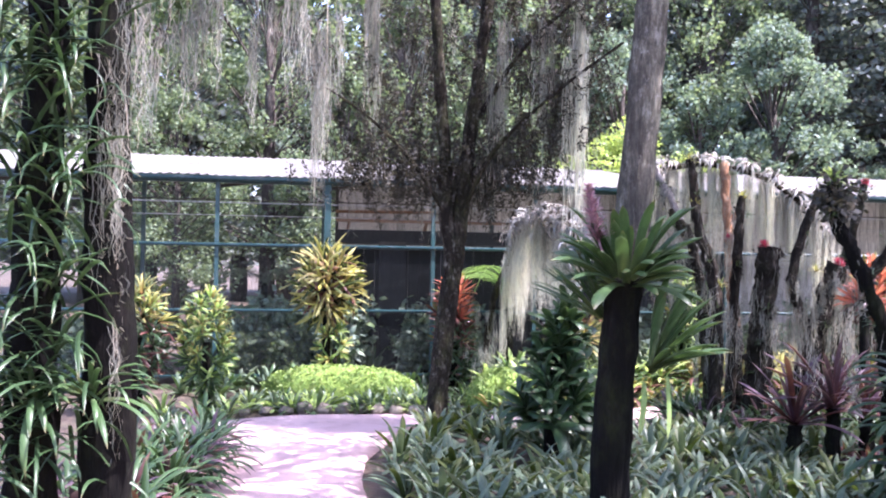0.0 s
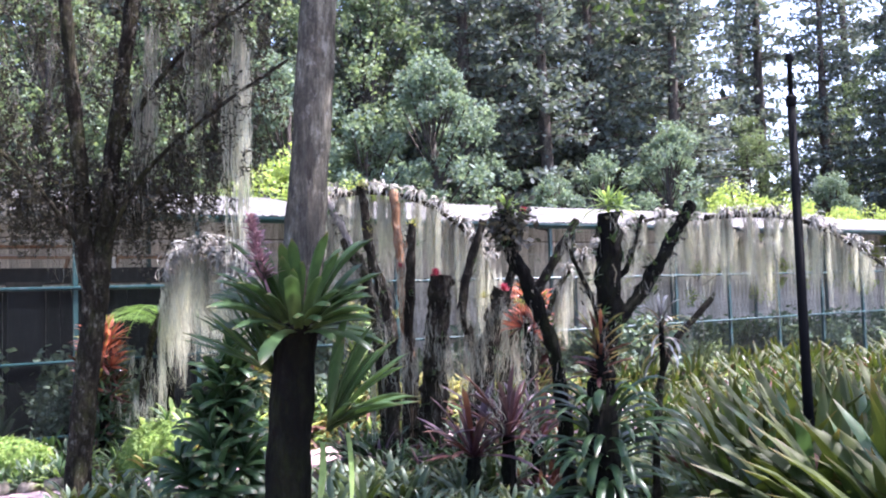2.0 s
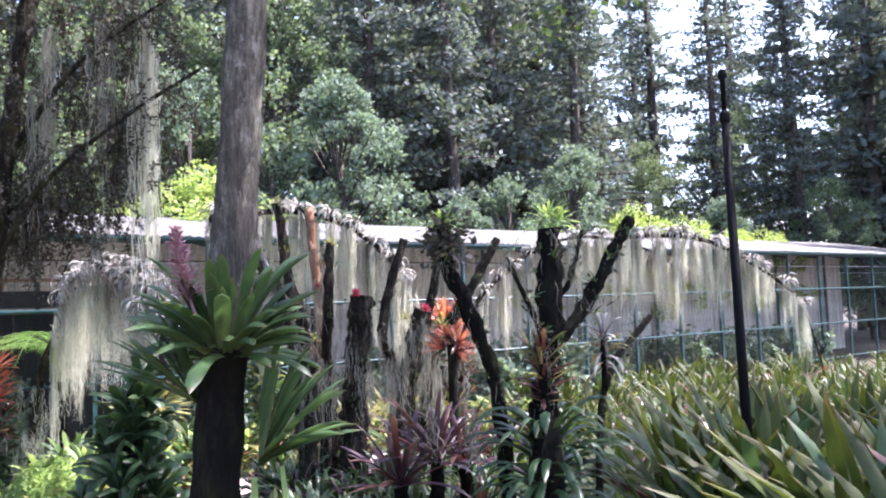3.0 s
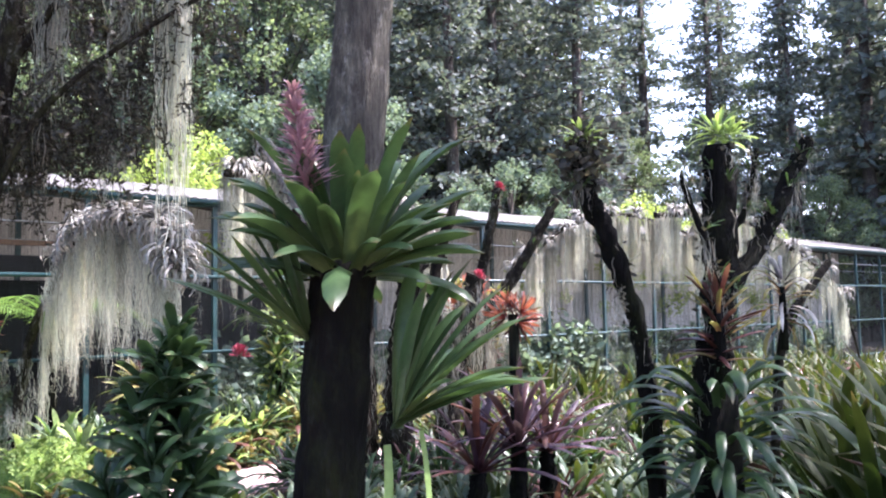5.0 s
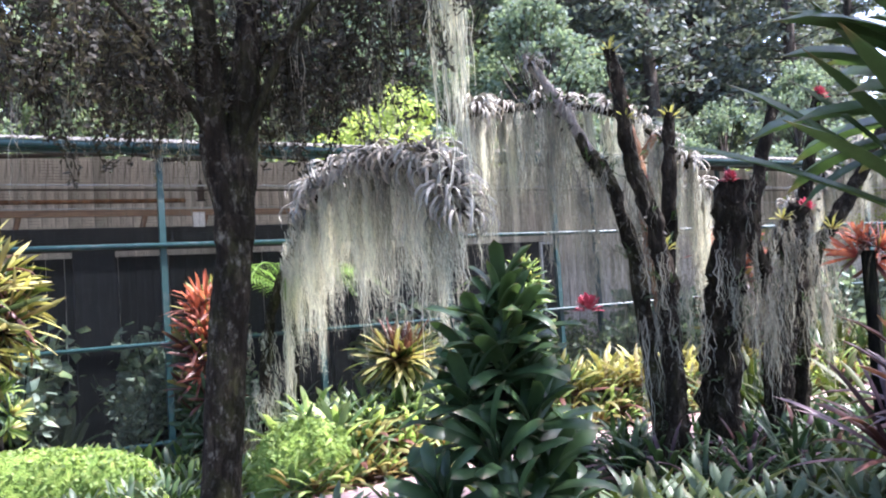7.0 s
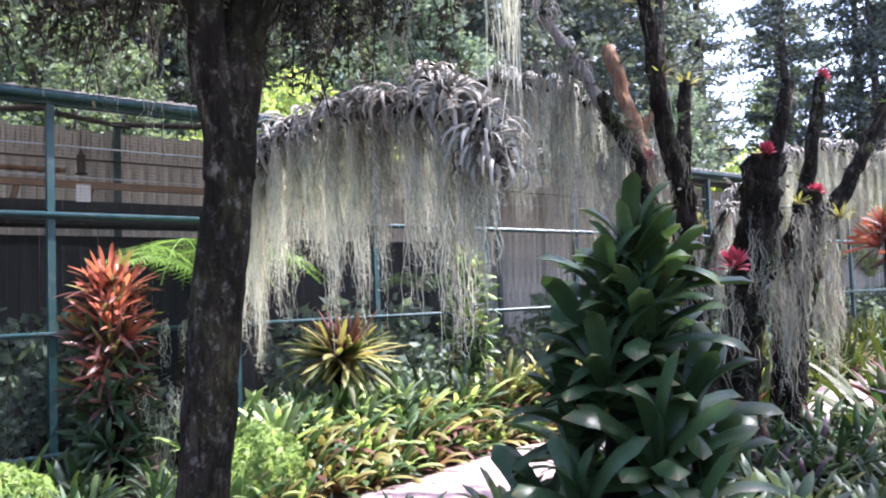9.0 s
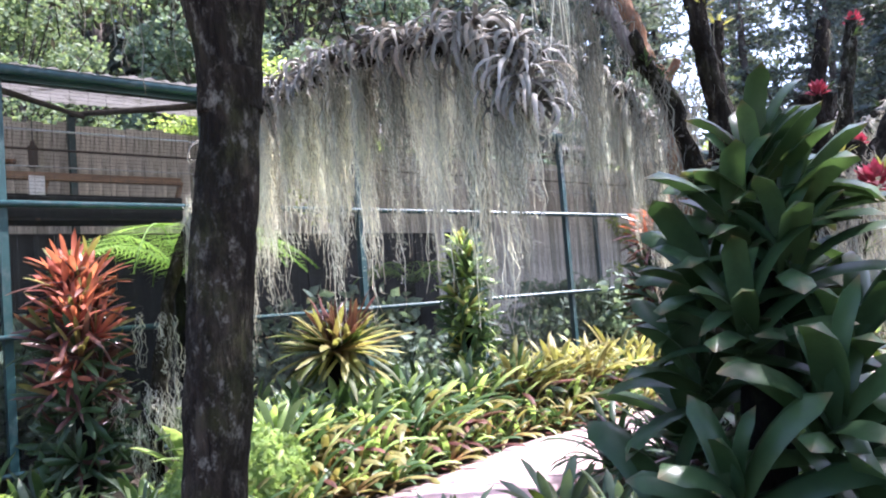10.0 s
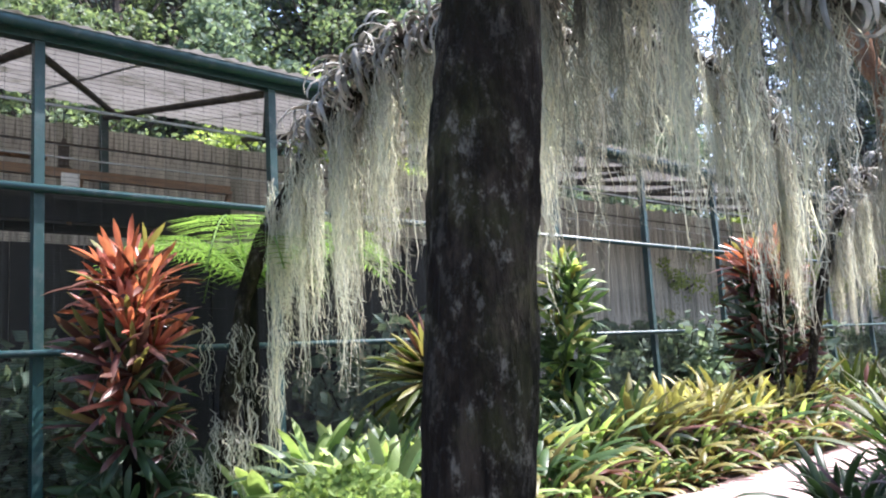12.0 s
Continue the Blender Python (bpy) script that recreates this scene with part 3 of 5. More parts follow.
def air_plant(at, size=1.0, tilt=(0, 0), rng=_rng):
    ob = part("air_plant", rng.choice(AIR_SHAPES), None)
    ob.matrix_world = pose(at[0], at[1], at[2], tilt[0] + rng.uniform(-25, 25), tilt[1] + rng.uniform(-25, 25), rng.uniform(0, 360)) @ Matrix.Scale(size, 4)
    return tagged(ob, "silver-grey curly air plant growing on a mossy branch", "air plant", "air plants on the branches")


def arch(name, pts, radius, lengths, per_metre, seed, label, tufts=0, tuft_size=1.0, mats=(BARK_DARK, [SPANISH, SPANISH_DARK]), droop_from=0.12, tuft_from=0.1, reach=1.0):
    """A bent branch with a curtain of Spanish moss under it."""
    rng = random.Random(seed)
    line = smooth_line(pts, 8)
    root = thing(name, Matrix.Identity(4), label, "branch")
    g = Geo()
    n = len(line)
    g.tube(line, [radius * (1.15 - 0.75 * i / (n - 1)) for i in range(n)], 9, 0, 0.5, 9)
    part("branch", g, mats[0], root)
    g = Geo()
    hang = line[int(n * droop_from):int(n * reach)]
    curtain(g, hang, per_metre, lengths, rng)
    moss = part("hanging_moss", g, mats[1], root, "grey-green Spanish moss")
    moss["kind"] = "stuff"
    for k in range(tufts):
        p = line[int(n * (tuft_from + (reach - tuft_from) * (k + 0.5) / tufts)) - 1]
        air_plant(p + Vector((rng.gauss(0, 0.04), rng.gauss(0, 0.04), 0.05)), tuft_size * rng.uniform(0.8, 1.15), (0, 0), rng)
    return root


def stump(name, limbs, mat, label, seed=1, sides=22, category="stump", shag=1.0):
    root = thing(name, Matrix.Identity(4), label, category)
    for k, (pts, r0, r1, *own) in enumerate(limbs):
        line = smooth_line(pts, 14)
        n = len(line)
        line = [p + Vector((noise.noise(p * 5 + Vector((seed, 0, 0))), noise.noise(p * 5 + Vector((0, seed, 0))), 0)) * r0 * 0.22 if 0 < i < n - 1 else p for i, p in enumerate(line)]
        g = Geo()
        g.tube(line, [(r0 + (r1 - r0) * i / (n - 1)) * (1 + 0.14 * noise.noise(p * 7)) for i, p in enumerate(line)], sides, 0, 0.5, 13 + seed, True, r0 * 0.12)
        part("trunk" if k == 0 else "limb", g, own[0] if own else mat, root)
        # ragged moss, rootlets and little ferns clinging to the bark
        if shag:
            rng = random.Random(seed * 7 + k)
            g = Geo()
            for i in range(int(n * 9 * shag)):
                p = line[rng.randrange(n)]
                a = rng.uniform(0, 6.283)
                o = Vector((math.cos(a), math.sin(a), 0))
                q = p + o * (r0 * rng.uniform(0.75, 1.2)) + Vector((0, 0, rng.gauss(0, 0.05)))
                if noise.noise(q * 4 + Vector((seed, 3, 0))) < -0.05:
                    continue
                u = rng.random()
                if u < 0.5:
                    g.strand(q, rng.uniform(0.05, 0.24), 0.0022, 0.008, 4, 1, rng, 0.02)
                elif u < 0.93:
                    g.sprig(q, rng.uniform(0.02, 0.06), 0, rng, 0.25)
                else:
                    for _ in range(5):
                        g.leaf(q, math.degrees(a) + rng.uniform(-70, 70), rng.uniform(0, 70), rng.uniform(0.05, 0.13), 0.012, rng.uniform(30, 100), 4, 2)
            tufts = part("moss_coat", g, [NEEDLE_BROWN, SPANISH_DARK, GREEN], root, "ragged moss and rootlets")
            tufts["kind"] = "stuff"
    return root


def flower(at, size=0.06, mat=FLOWER, label="bright red bromeliad flower head", n=26):
    rng = random.Random(int(at[0] * 100) + int(at[2] * 77))
    g = Geo()
    add_rosette(g, rng, n, size, size * 0.35, (10, 85), (10, 40), None, 3, 0.2)
    ob = part("flower", g, mat)
    ob.matrix_world = pose(*at)
    return tagged(ob, label, "flower", "red flowers")


# ---- tree with bromeliads ----
def build_tree_a():
    rng = random.Random(21)
    tree = thing("bromeliad_tree", Matrix.Identity(4), "tall straight tree with ridged grey bark and a mossy foot", "tree")
    z0 = ground_z(1.1, 5.65)
    line = smooth_line([(1.10, 5.66, z0 - 0.1), (1.12, 5.66, 0.5), (1.19, 5.67, 1.3), (1.26, 5.68, 2.0), (1.36, 5.7, 3.2), (1.5, 5.75, 5.2), (1.6, 5.8, 6.6)], 26)
    line = [p + Vector((0.12, 0.37, 0)) for p in line]
    n = len(line)
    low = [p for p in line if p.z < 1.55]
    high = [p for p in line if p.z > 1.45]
    # below the rosette its shade is painted as near-black mossy bark
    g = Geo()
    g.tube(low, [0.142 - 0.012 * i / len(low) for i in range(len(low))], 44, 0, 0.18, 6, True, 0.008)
    part("lower_trunk", g, BARK_MOSS, tree, "mossy lower trunk, coloured black for the rosette's shade")
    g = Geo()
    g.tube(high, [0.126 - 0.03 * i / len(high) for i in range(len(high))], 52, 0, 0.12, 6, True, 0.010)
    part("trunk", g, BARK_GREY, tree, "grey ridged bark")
    g = Geo()
    for k in range(9):
        a = rng.uniform(0, 6.28)
        p = line[-1 - (k % 4) * 6]
        q = p + Vector((math.cos(a) * 2.4 + 2.6, math.sin(a) * 2.4 + 1.5, rng.uniform(0.3, 0.8)))
        g.tube(smooth_line([p, p.lerp(q, 0.5) + Vector((0, 0, 0.3)), q], 4), [0.05, 0.045, 0.04, 0.03, 0.03, 0.02, 0.02, 0.015, 0.01], 6)
    part("limbs", g, BARK_DARK, tree)
    # crown out of view overhead, set well right of the trunk to shade the bush
    g = Geo()
    for _ in range(185):
        a, r = rng.uniform(0, 6.28), 3.3 * math.sqrt(rng.random())
        c = Vector((5.3 + r * math.cos(a), 7.9 + r * math.sin(a), 7.2 + rng.gauss(0, 0.5)))
        for _ in range(60):
            g.sprig(c + Vector((rng.gauss(0, 0.28), rng.gauss(0, 0.28), rng.gauss(0, 0.2))), rng.uniform(0.10, 0.18), 0, rng)
    part("crown", g, CANOPY, tree)

    # the great rosette round the trunk
    big = leaf_shapes("leaf", GREEN, 0.50, 0.084, (15, 58), 6, 3)
    ros = thing("trunk_bromeliad", pose(1.32, 6.0, 1.52), "large green bromeliad rosette growing on the tree trunk", "bromeliad")
    for i in range(84):
        s = i / 83
        a = i * 137.5 + rng.uniform(-14, 14)
        r = Vector((math.cos(radians(a)), math.sin(radians(a)), 0))
        set_leaf(ros, big, rng, r * 0.12 + Vector((0, 0, 0.16 * s - 0.04)), a, 6 + 78 * s + rng.uniform(-14, 14), rng.uniform(0.75, 1.15) * (1 - 0.1 * s))
    # a second one lower on the trunk, fanning outwards
    fan = leaf_shapes("leaf", GREEN, 0.66, 0.078, (15, 50), 6, 5)
    ros = thing("trunk_bromeliad", pose(1.46, 5.90, 0.90), "long-leaved green bromeliad leaning out from the tree trunk", "bromeliad")
    for i in range(20):
        s = i / 19
        set_leaf(ros, fan, rng, (0.02 * s, -0.02, 0), -35 + rng.uniform(-60, 75), 25 + 60 * s + rng.uniform(-6, 6), rng.uniform(0.7, 1.1))
    # long arching leaves on the far side
    ros = thing("trunk_bromeliad", pose(1.18, 6.05, 1.24), "slender arching bromeliad on the tree trunk", "bromeliad")
    slim = leaf_shapes("leaf", GREEN, 0.70, 0.045, (10, 45), 5, 8)
    for i in range(14):
        set_leaf(ros, slim, rng, (0, 0, 0), 180 + rng.uniform(-50, 45), 25 + 4 * i + rng.uniform(-5, 5), rng.uniform(0.75, 1.1))
    ros = thing("hanging_leaf_plant", pose(1.43, 5.88, 0.84), "pair of bright green hanging strap leaves on the trunk", "plant")
    hang = leaf_shapes("leaf", LIME, 0.42, 0.05, (5, 20), 3, 9)
    set_leaf(ros, hang, rng, (0, 0, 0), -90, -82, 0.9)
    set_leaf(ros, hang, rng, (0.16, 0.02, 0.04), -60, -80, 1.05)
    # pink flower spike on its stalk
    spike = thing("flower_spike", Matrix.Identity(4), "tall pink bromeliad flower spike above green leaves", "flower")
    g = Geo()
    stalk = smooth_line([(1.28, 5.96, 1.55), (1.12, 5.84, 1.75), (1.03, 5.79, 2.14)], 6)
    g.tube(stalk, 0.008, 6)
    part("stalk", g, PINK, spike)
    g = Geo()
    for k in range(30):
        s = k / 29
        p = Vector((1.09 - 0.07 * s, 5.82 - 0.03 * s, 1.80 + 0.36 * s))
        for j in range(7):
            g.leaf(p, rng.uniform(0, 360), rng.uniform(0, 60), (0.13 * (1 - 0.7 * s) + 0.016) * rng.uniform(0.7, 1.1), 0.014, 20, 3, 0, 0.3)
    part("blossom", g, PINK, spike)


# ---- dark tree with two stems ----
def dusky_foliage(g, rng, c, n, drop=(0.3, 0.8), spread=0.35):
    """Hanging twigs set with small dark leaves."""
    for _ in range(n):
        p = Vector(c) + Vector((rng.gauss(0, spread), rng.gauss(0, spread), rng.gauss(0, spread * 0.6)))
        d = Vector((rng.gauss(0, 0.35), rng.gauss(0, 0.35), -1)).normalized()
        l = rng.uniform(*drop)
        g.tube([p, p + d * l], 0.004, 3, 1, cap=False)
        for k in range(int(l * 80)):
            g.sprig(p + d * l * rng.random() + Vector((rng.gauss(0, 0.025), rng.gauss(0, 0.025), 0)), rng.uniform(0.04, 0.075), 0, rng, 0.2)


def build_tree_b():
    rng = random.Random(5)
    tree = thing("forked_tree", Matrix.Identity(4), "dark forked tree with lichened bark and drooping dusky foliage", "tree")
    z0 = ground_z(-0.05, 10.14)
    line = smooth_line([(-0.10, 10.14, z0 - 0.1), (-0.06, 10.14, 0.3), (0.0, 10.14, 0.9), (0.06, 10.14, 1.4), (0.09, 10.14, 1.75)], 30)
    n = len(line)
    g = Geo()
    g.tube(line, [0.124 - 0.012 * i / n for i in range(n)], 60, 0, 0.16, 4, True, 0.009)
    part("trunk", g, BARK_DARK, tree)
    for pts, r0, r1 in (([(0.06, 10.14, 1.6), (-0.0, 10.13, 2.1), (-0.05, 10.12, 3.1), (-0.19, 10.1, 4.8), (-0.4, 10.1, 7)], 0.10, 0.05),
                        ([(0.10, 10.15, 1.6), (0.15, 10.16, 2.1), (0.25, 10.18, 3.1), (0.46, 10.2, 4.8), (0.7, 10.2, 7)], 0.115, 0.06),
                        ([(0.15, 10.1, 2.1), (0.5, 9.9, 2.9), (1.2, 9.8, 3.6), (2.0, 9.7, 4.2)], 0.03, 0.015),
                        ([(-0.0, 10.1, 2.2), (-0.4, 9.9, 2.8), (-0.9, 9.8, 3.3), (-1.5, 9.7, 3.7)], 0.03, 0.012),
                        ([(0.3, 10.1, 3.3), (0.9, 9.9, 4.2), (1.7, 9.8, 4.9)], 0.035, 0.015)):
        l = smooth_line(pts, 18)
        g = Geo()
        g.tube(l, [r0 + (r1 - r0) * i / (len(l) - 1) for i in range(len(l))], 24, 0, 0.3, 7, True, 0.004)
        part("stem", g, BARK_DARK, tree)
    g = Geo()
    spots = [(-0.35, 10.0, 2.95), (0.55, 10.0, 3.0), (0.95, 9.95, 3.2), (1.35, 9.9, 3.5), (1.6, 9.85, 3.9), (0.7, 10.0, 3.7), (1.1, 9.9, 4.2), (0.3, 10.0, 4.3),
             (-0.5, 9.9, 3.6), (-0.9, 9.9, 3.5), (-1.1, 9.8, 4.1), (-0.3, 10.0, 4.6), (0.8, 10.0, 4.9), (1.6, 9.9, 4.8), (-0.6, 10.1, 3.0), (0.35, 10.3, 2.95), (0.75, 10.1, 3.0), (-0.75, 9.9, 3.0), (-0.4, 9.85, 2.95), (0.75, 9.85, 2.95), (0.45, 9.8, 2.85), (-1.1, 9.9, 2.9)]
    for c in spots:
        c = (c[0], c[1] + (0.75 if -0.65 < c[0] < 0.65 else 0.2), c[2])
        dusky_foliage(g, rng, c, 40, (0.2, 0.6), 0.30)
    for _ in range(30):
        dusky_foliage(g, rng, (rng.uniform(-2, 2.6), rng.uniform(9.2, 11.0), rng.uniform(5.2, 7.2)), 10, (0.3, 0.7), 0.4)
    part("foliage", g, [NEEDLE_BROWN, BARK_DARK], tree, "dusky brown-green small leaves")
    # long strands of moss from the limbs
    g = Geo()
    for x, y, z, n, l in ((1.53, 9.88, 4.6, 17, 3.0), (-0.9, 9.9, 4.8, 7, 2.2), (-1.5, 9.7, 4.2, 7, 2.6), (0.6, 9.95, 4.6, 6, 1.6), (1.1, 9.9, 4.3, 7, 1.5)):
        for _ in range(n):
            tress(g, (x + rng.gauss(0, 0.05), y + rng.gauss(0, 0.05), z + rng.uniform(-0.9, 0.4)), l * rng.uniform(0.35, 0.9), rng, 14, 0.02, 0.0045, 1 if x > 1.4 else 0)
    for _ in range(60):
        k = rng.choice(spots)
        tress(g, (k[0] + rng.gauss(0, 0.4), k[1] + 0.65 + rng.gauss(0, 0.2), k[2] - 0.1), rng.uniform(0.3, 0.9), rng, 8)
    moss = part("hanging_moss", g, [SPANISH_DARK, SPANISH], tree, "long grey strands of Spanish moss")
    moss["kind"] = "stuff"


# ---- the big tree overgrown with climbing leaves, beside the start ----
def build_tree_left():
    rng = random.Random(9)
    tree = thing("overgrown_tree", Matrix.Identity(4), "dark tree overgrown with climbing strap leaves and grey moss", "tree")
    z0 = ground_z(-1.75, 4.6)
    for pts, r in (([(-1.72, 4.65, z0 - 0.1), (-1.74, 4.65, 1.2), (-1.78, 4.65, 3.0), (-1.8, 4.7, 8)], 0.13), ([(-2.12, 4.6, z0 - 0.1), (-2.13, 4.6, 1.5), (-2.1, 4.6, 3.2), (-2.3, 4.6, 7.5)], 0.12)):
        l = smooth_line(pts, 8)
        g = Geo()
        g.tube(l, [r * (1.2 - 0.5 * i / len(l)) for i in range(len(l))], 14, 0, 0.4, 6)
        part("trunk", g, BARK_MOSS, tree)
    g = Geo()
    for _ in range(420):
        z = rng.uniform(0.4, 3.6)
        x, y = -2.08 + rng.gauss(0, 0.17), 4.45 + rng.gauss(0, 0.1)
        g.leaf((x, y, z), rng.uniform(180, 380), rng.uniform(-10, 70), rng.uniform(0.3, 0.6), 0.024, rng.uniform(60, 140), 7, 0, 0.3, rng.uniform(-1, 1), rng.uniform(-0.5, 0.5), 0.3)
    part("climber", g, DEEP, tree, "climbing dark green strap leaves")
    g = Geo()
    for x, y, low in ((-2.62, 7.3, 2.9), (-2.35, 7.2, 3.1), (-2.1, 7.3, 2.7), (-1.9, 7.2, 3.2), (-1.62, 7.3, 2.9), (-1.3, 7.1, 3.2), (-1.0, 7.2, 2.8)):
        for _ in range(4):
            tress(g, (x + rng.gauss(0, 0.06), y + rng.gauss(0, 0.05), low + rng.uniform(0.5, 1.6)), rng.uniform(0.5, 1.1), rng, 14, 0.025, 0.004)
        g.tube([(x, y, 8.0), (x, y, low + 0.6)], 0.006, 5, cap=False)
    for _ in range(13):
        tress(g, (-1.60 + rng.gauss(0, 0.07), 4.5 + rng.gauss(0, 0.05), rng.uniform(1.3, 4.0)), rng.uniform(0.25, 0.8), rng, 12, 0.02, 0.0025)
    moss = part("hanging_moss", g, SPANISH_DARK, tree, "grey Spanish moss")
    moss["kind"] = "stuff"
    g = Geo()
    for _ in range(120):
        a, r = rng.uniform(0, 6.28), 3.4 * math.sqrt(rng.random())
        c = Vector((-2.4 + r * math.cos(a), 4.6 + r * math.sin(a), 8.0 + rng.gauss(0, 0.7)))
        for _ in range(55):
            g.sprig(c + Vector((rng.gauss(0, 0.3), rng.gauss(0, 0.3), rng.gauss(0, 0.2))), rng.uniform(0.10, 0.18), 0, rng)
    for x, y, z in ((-2.6, 7.4, 3.9), (-2.3, 7.6, 4.3), (-2.75, 7.3, 3.5), (-1.35, 7.5, 4.3), (-0.95, 7.4, 4.4), (-1.8, 7.5, 4.6), (-3.1, 7.3, 3.6)):
        g.tube([(x * 0.97, y - 0.5, 8.0), (x, y, z)], 0.012, 5, cap=False)
        for _ in range(150):
            g.sprig((x + rng.gauss(0, 0.2), y + rng.gauss(0, 0.2), z + rng.gauss(0, 0.22)), rng.uniform(0.06, 0.12), 0, rng)
    part("crown", g, CANOPY, tree)


def build_shade_tree():
    """An unseen broad tree added beyond the bed; its crown shades the groundcover."""
    rng = random.Random(66)
    tree = thing("shade_tree", Matrix.Identity(4), "unseen broad dark tree added to shade the beds", "tree")
    g = Geo()
    line = smooth_line([(10.8, 2.6, -0.3), (10.7, 2.8, 2.5), (10.3, 3.6, 5.0), (9.8, 4.8, 7.0)], 8)
    g.tube(line, [0.26 - 0.12 * i / len(line) for i in range(len(line))], 16, 0, 0.3, 3)
    part("trunk", g, BARK_DARK, tree)
    for k in range(8):
        a = rng.uniform(0, 6.283)
        q = Vector((10.2 + 2.0 * math.cos(a), 4.4 + 2.4 * math.sin(a), 7.6))
        l = smooth_line([line[-1 - 2 * (k % 4)], line[-1].lerp(q, 0.5) + Vector((0, 0, 0.4)), q], 6)
        g = Geo()
        g.tube(l, [0.09 - 0.07 * i / len(l) for i in range(len(l))], 8, 0, 0.3, 4)
        part("limb", g, BARK_DARK, tree)
    g = Geo()
    for _ in range(150):
        a, r = rng.uniform(0, 6.283), math.sqrt(rng.random())
        c = Vector((10.3 + 2.8 * r * math.cos(a), 4.3 + 3.1 * r * math.sin(a), 7.9 + rng.gauss(0, 0.5)))
        for _ in range(64):
            g.sprig(c + Vector((rng.gauss(0, 0.3), rng.gauss(0, 0.3), rng.gauss(0, 0.2))), rng.uniform(0.10, 0.18), 0, rng)
    part("crown", g, CANOPY, tree)


build_shade_tree()
build_tree_a()
build_tree_b()
build_tree_left()

# ---- arches of Spanish moss ----
arch("moss_arch", [(0.55, 13.75, -0.55), (0.62, 13.7, 0.4), (0.76, 13.65, 1.22), (1.02, 13.5, 1.82), (1.10, 12.9, 2.14), (1.28, 12.2, 2.3), (1.32, 11.2, 2.22), (1.45, 10.6, 2.10), (1.60, 10.2, 1.95)], 0.055, (0.6, 1.25), 120, 31,
     "bent dark branch hung with a curtain of Spanish moss", 17, 0.85, droop_from=0.33, tuft_from=0.42)
arch("moss_arch", [(2.9, 13.3, 3.12), (3.05, 13.5, 3.15), (3.27, 13.73, 3.2), (4.1, 13.7, 3.3), (4.8, 13.3, 3.1), (5.5, 13.2, 2.6), (5.95, 13.4, 2.0), (6.2, 13.75, 0.9), (6.25, 13.95, -0.55)], 0.05, (0.9, 1.5), 135, 32,
     "arching branch with air plants and long Spanish moss", 11, 0.75, droop_from=0.0, reach=0.76)
arch("moss_arch", [(7.0, 14.2, -0.55), (7.2, 14.0, 0.9), (7.55, 13.9, 1.8), (8.2, 14.0, 2.3), (8.95, 14.0, 2.75), (10.1, 14.0, 2.98), (11.5, 14.0, 2.75), (12.4, 14.0, 2.3)], 0.05, (0.8, 1.3), 100, 33,
     "long low arch of mossy branch with pale hanging moss", 10, 0.7, droop_from=0.25, tuft_from=0.3)
arch("moss_arch", [(10.3, 13.4, 2.9), (11.2, 13.3, 2.95), (12.3, 13.2, 2.85), (13.4, 13.1, 2.4), (14.7, 13.0, 1.5), (15.4, 13.0, -0.5)], 0.05, (0.7, 1.2), 95, 34,
     "descending mossy branch with rows of silver air plants", 11, 0.75, droop_from=0.0, reach=0.85)

# leaning dead sticks and mossy stumps
stump("leaning_stick", [([(3.25, 10.45, -0.45), (3.16, 10.5, 1.2), (3.03, 10.6, 1.95), (2.94, 10.71, 2.22)], 0.065, 0.048), ([(2.95, 10.70, 2.20), (2.75, 10.87, 2.68), (2.57, 11.05, 3.1)], 0.048, 0.03, BARK_PALE), ([(3.02, 10.62, 1.95), (2.84, 10.6, 2.2), (2.78, 10.62, 2.35)], 0.045, 0.03)], BARK_DARK, "leaning forked dead branch with lichen", 1, category="branch")
for at in ((2.62, 10.98, 3.0), (2.8, 10.85, 2.6)):
    air_plant(at, 0.4)
stump("bare_stick", [([(3.71, 11.0, 0.85), (3.70, 11.12, 1.5), (3.70, 11.2, 2.1), (3.75, 11.6, 3.07)], 0.072, 0.055), ([(3.7, 11.25, 2.2), (3.9, 11.25, 2.45)], 0.04, 0.03)], BARK_RED, "orange peeling bare trunk standing among stumps", 2, category="stump", shag=0.25)
stump("mossy_stump", [([(3.72, 10.95, -0.45), (3.72, 10.97, 0.4), (3.71, 11.0, 0.88)], 0.10, 0.085)], BARK_STUMP, "dark mossy foot under a peeling bare trunk", 13)
stump("mossy_pole", [([(3.2, 10.3, -0.45), (3.27, 10.3, 0.5), (3.23, 10.3, 1.5), (3.06, 10.3, 2.05), (2.93, 10.3, 2.95)], 0.085, 0.05)], BARK_STUMP, "black mossy pole topped with small green tips", 3, category="stump")
stump("mossy_stump", [([(3.85, 10.5, -0.45), (3.85, 10.5, 0.4), (3.84, 10.3, 1.2), (3.84, 10.15, 1.9)], 0.17, 0.12)], BARK_STUMP, "thick black mossy stump", 4)
stump("mossy_stump", [([(4.4, 10.5, -0.45), (4.42, 10.5, 0.4), (4.62, 10.5, 1.1), (4.79, 10.5, 1.7)], 0.12, 0.10), ([(4.5, 10.45, 0.8), (4.23, 10.45, 1.5), (4.54, 10.45, 2.57)], 0.07, 0.05)], BARK_STUMP, "dark forked stump hung with grey moss", 5)
stump("mossy_stump", [([(4.6, 10.8, -0.45), (4.75, 10.8, 0.8), (4.98, 10.7, 1.7), (5.18, 10.62, 2.7)], 0.075, 0.045), ([(4.9, 10.9, -0.45), (5.05, 10.8, 1.08), (5.5, 10.6, 1.9), (5.9, 10.5, 2.6)], 0.085, 0.05)], BARK_DARK, "pair of leaning dark branches", 6, category="branch")
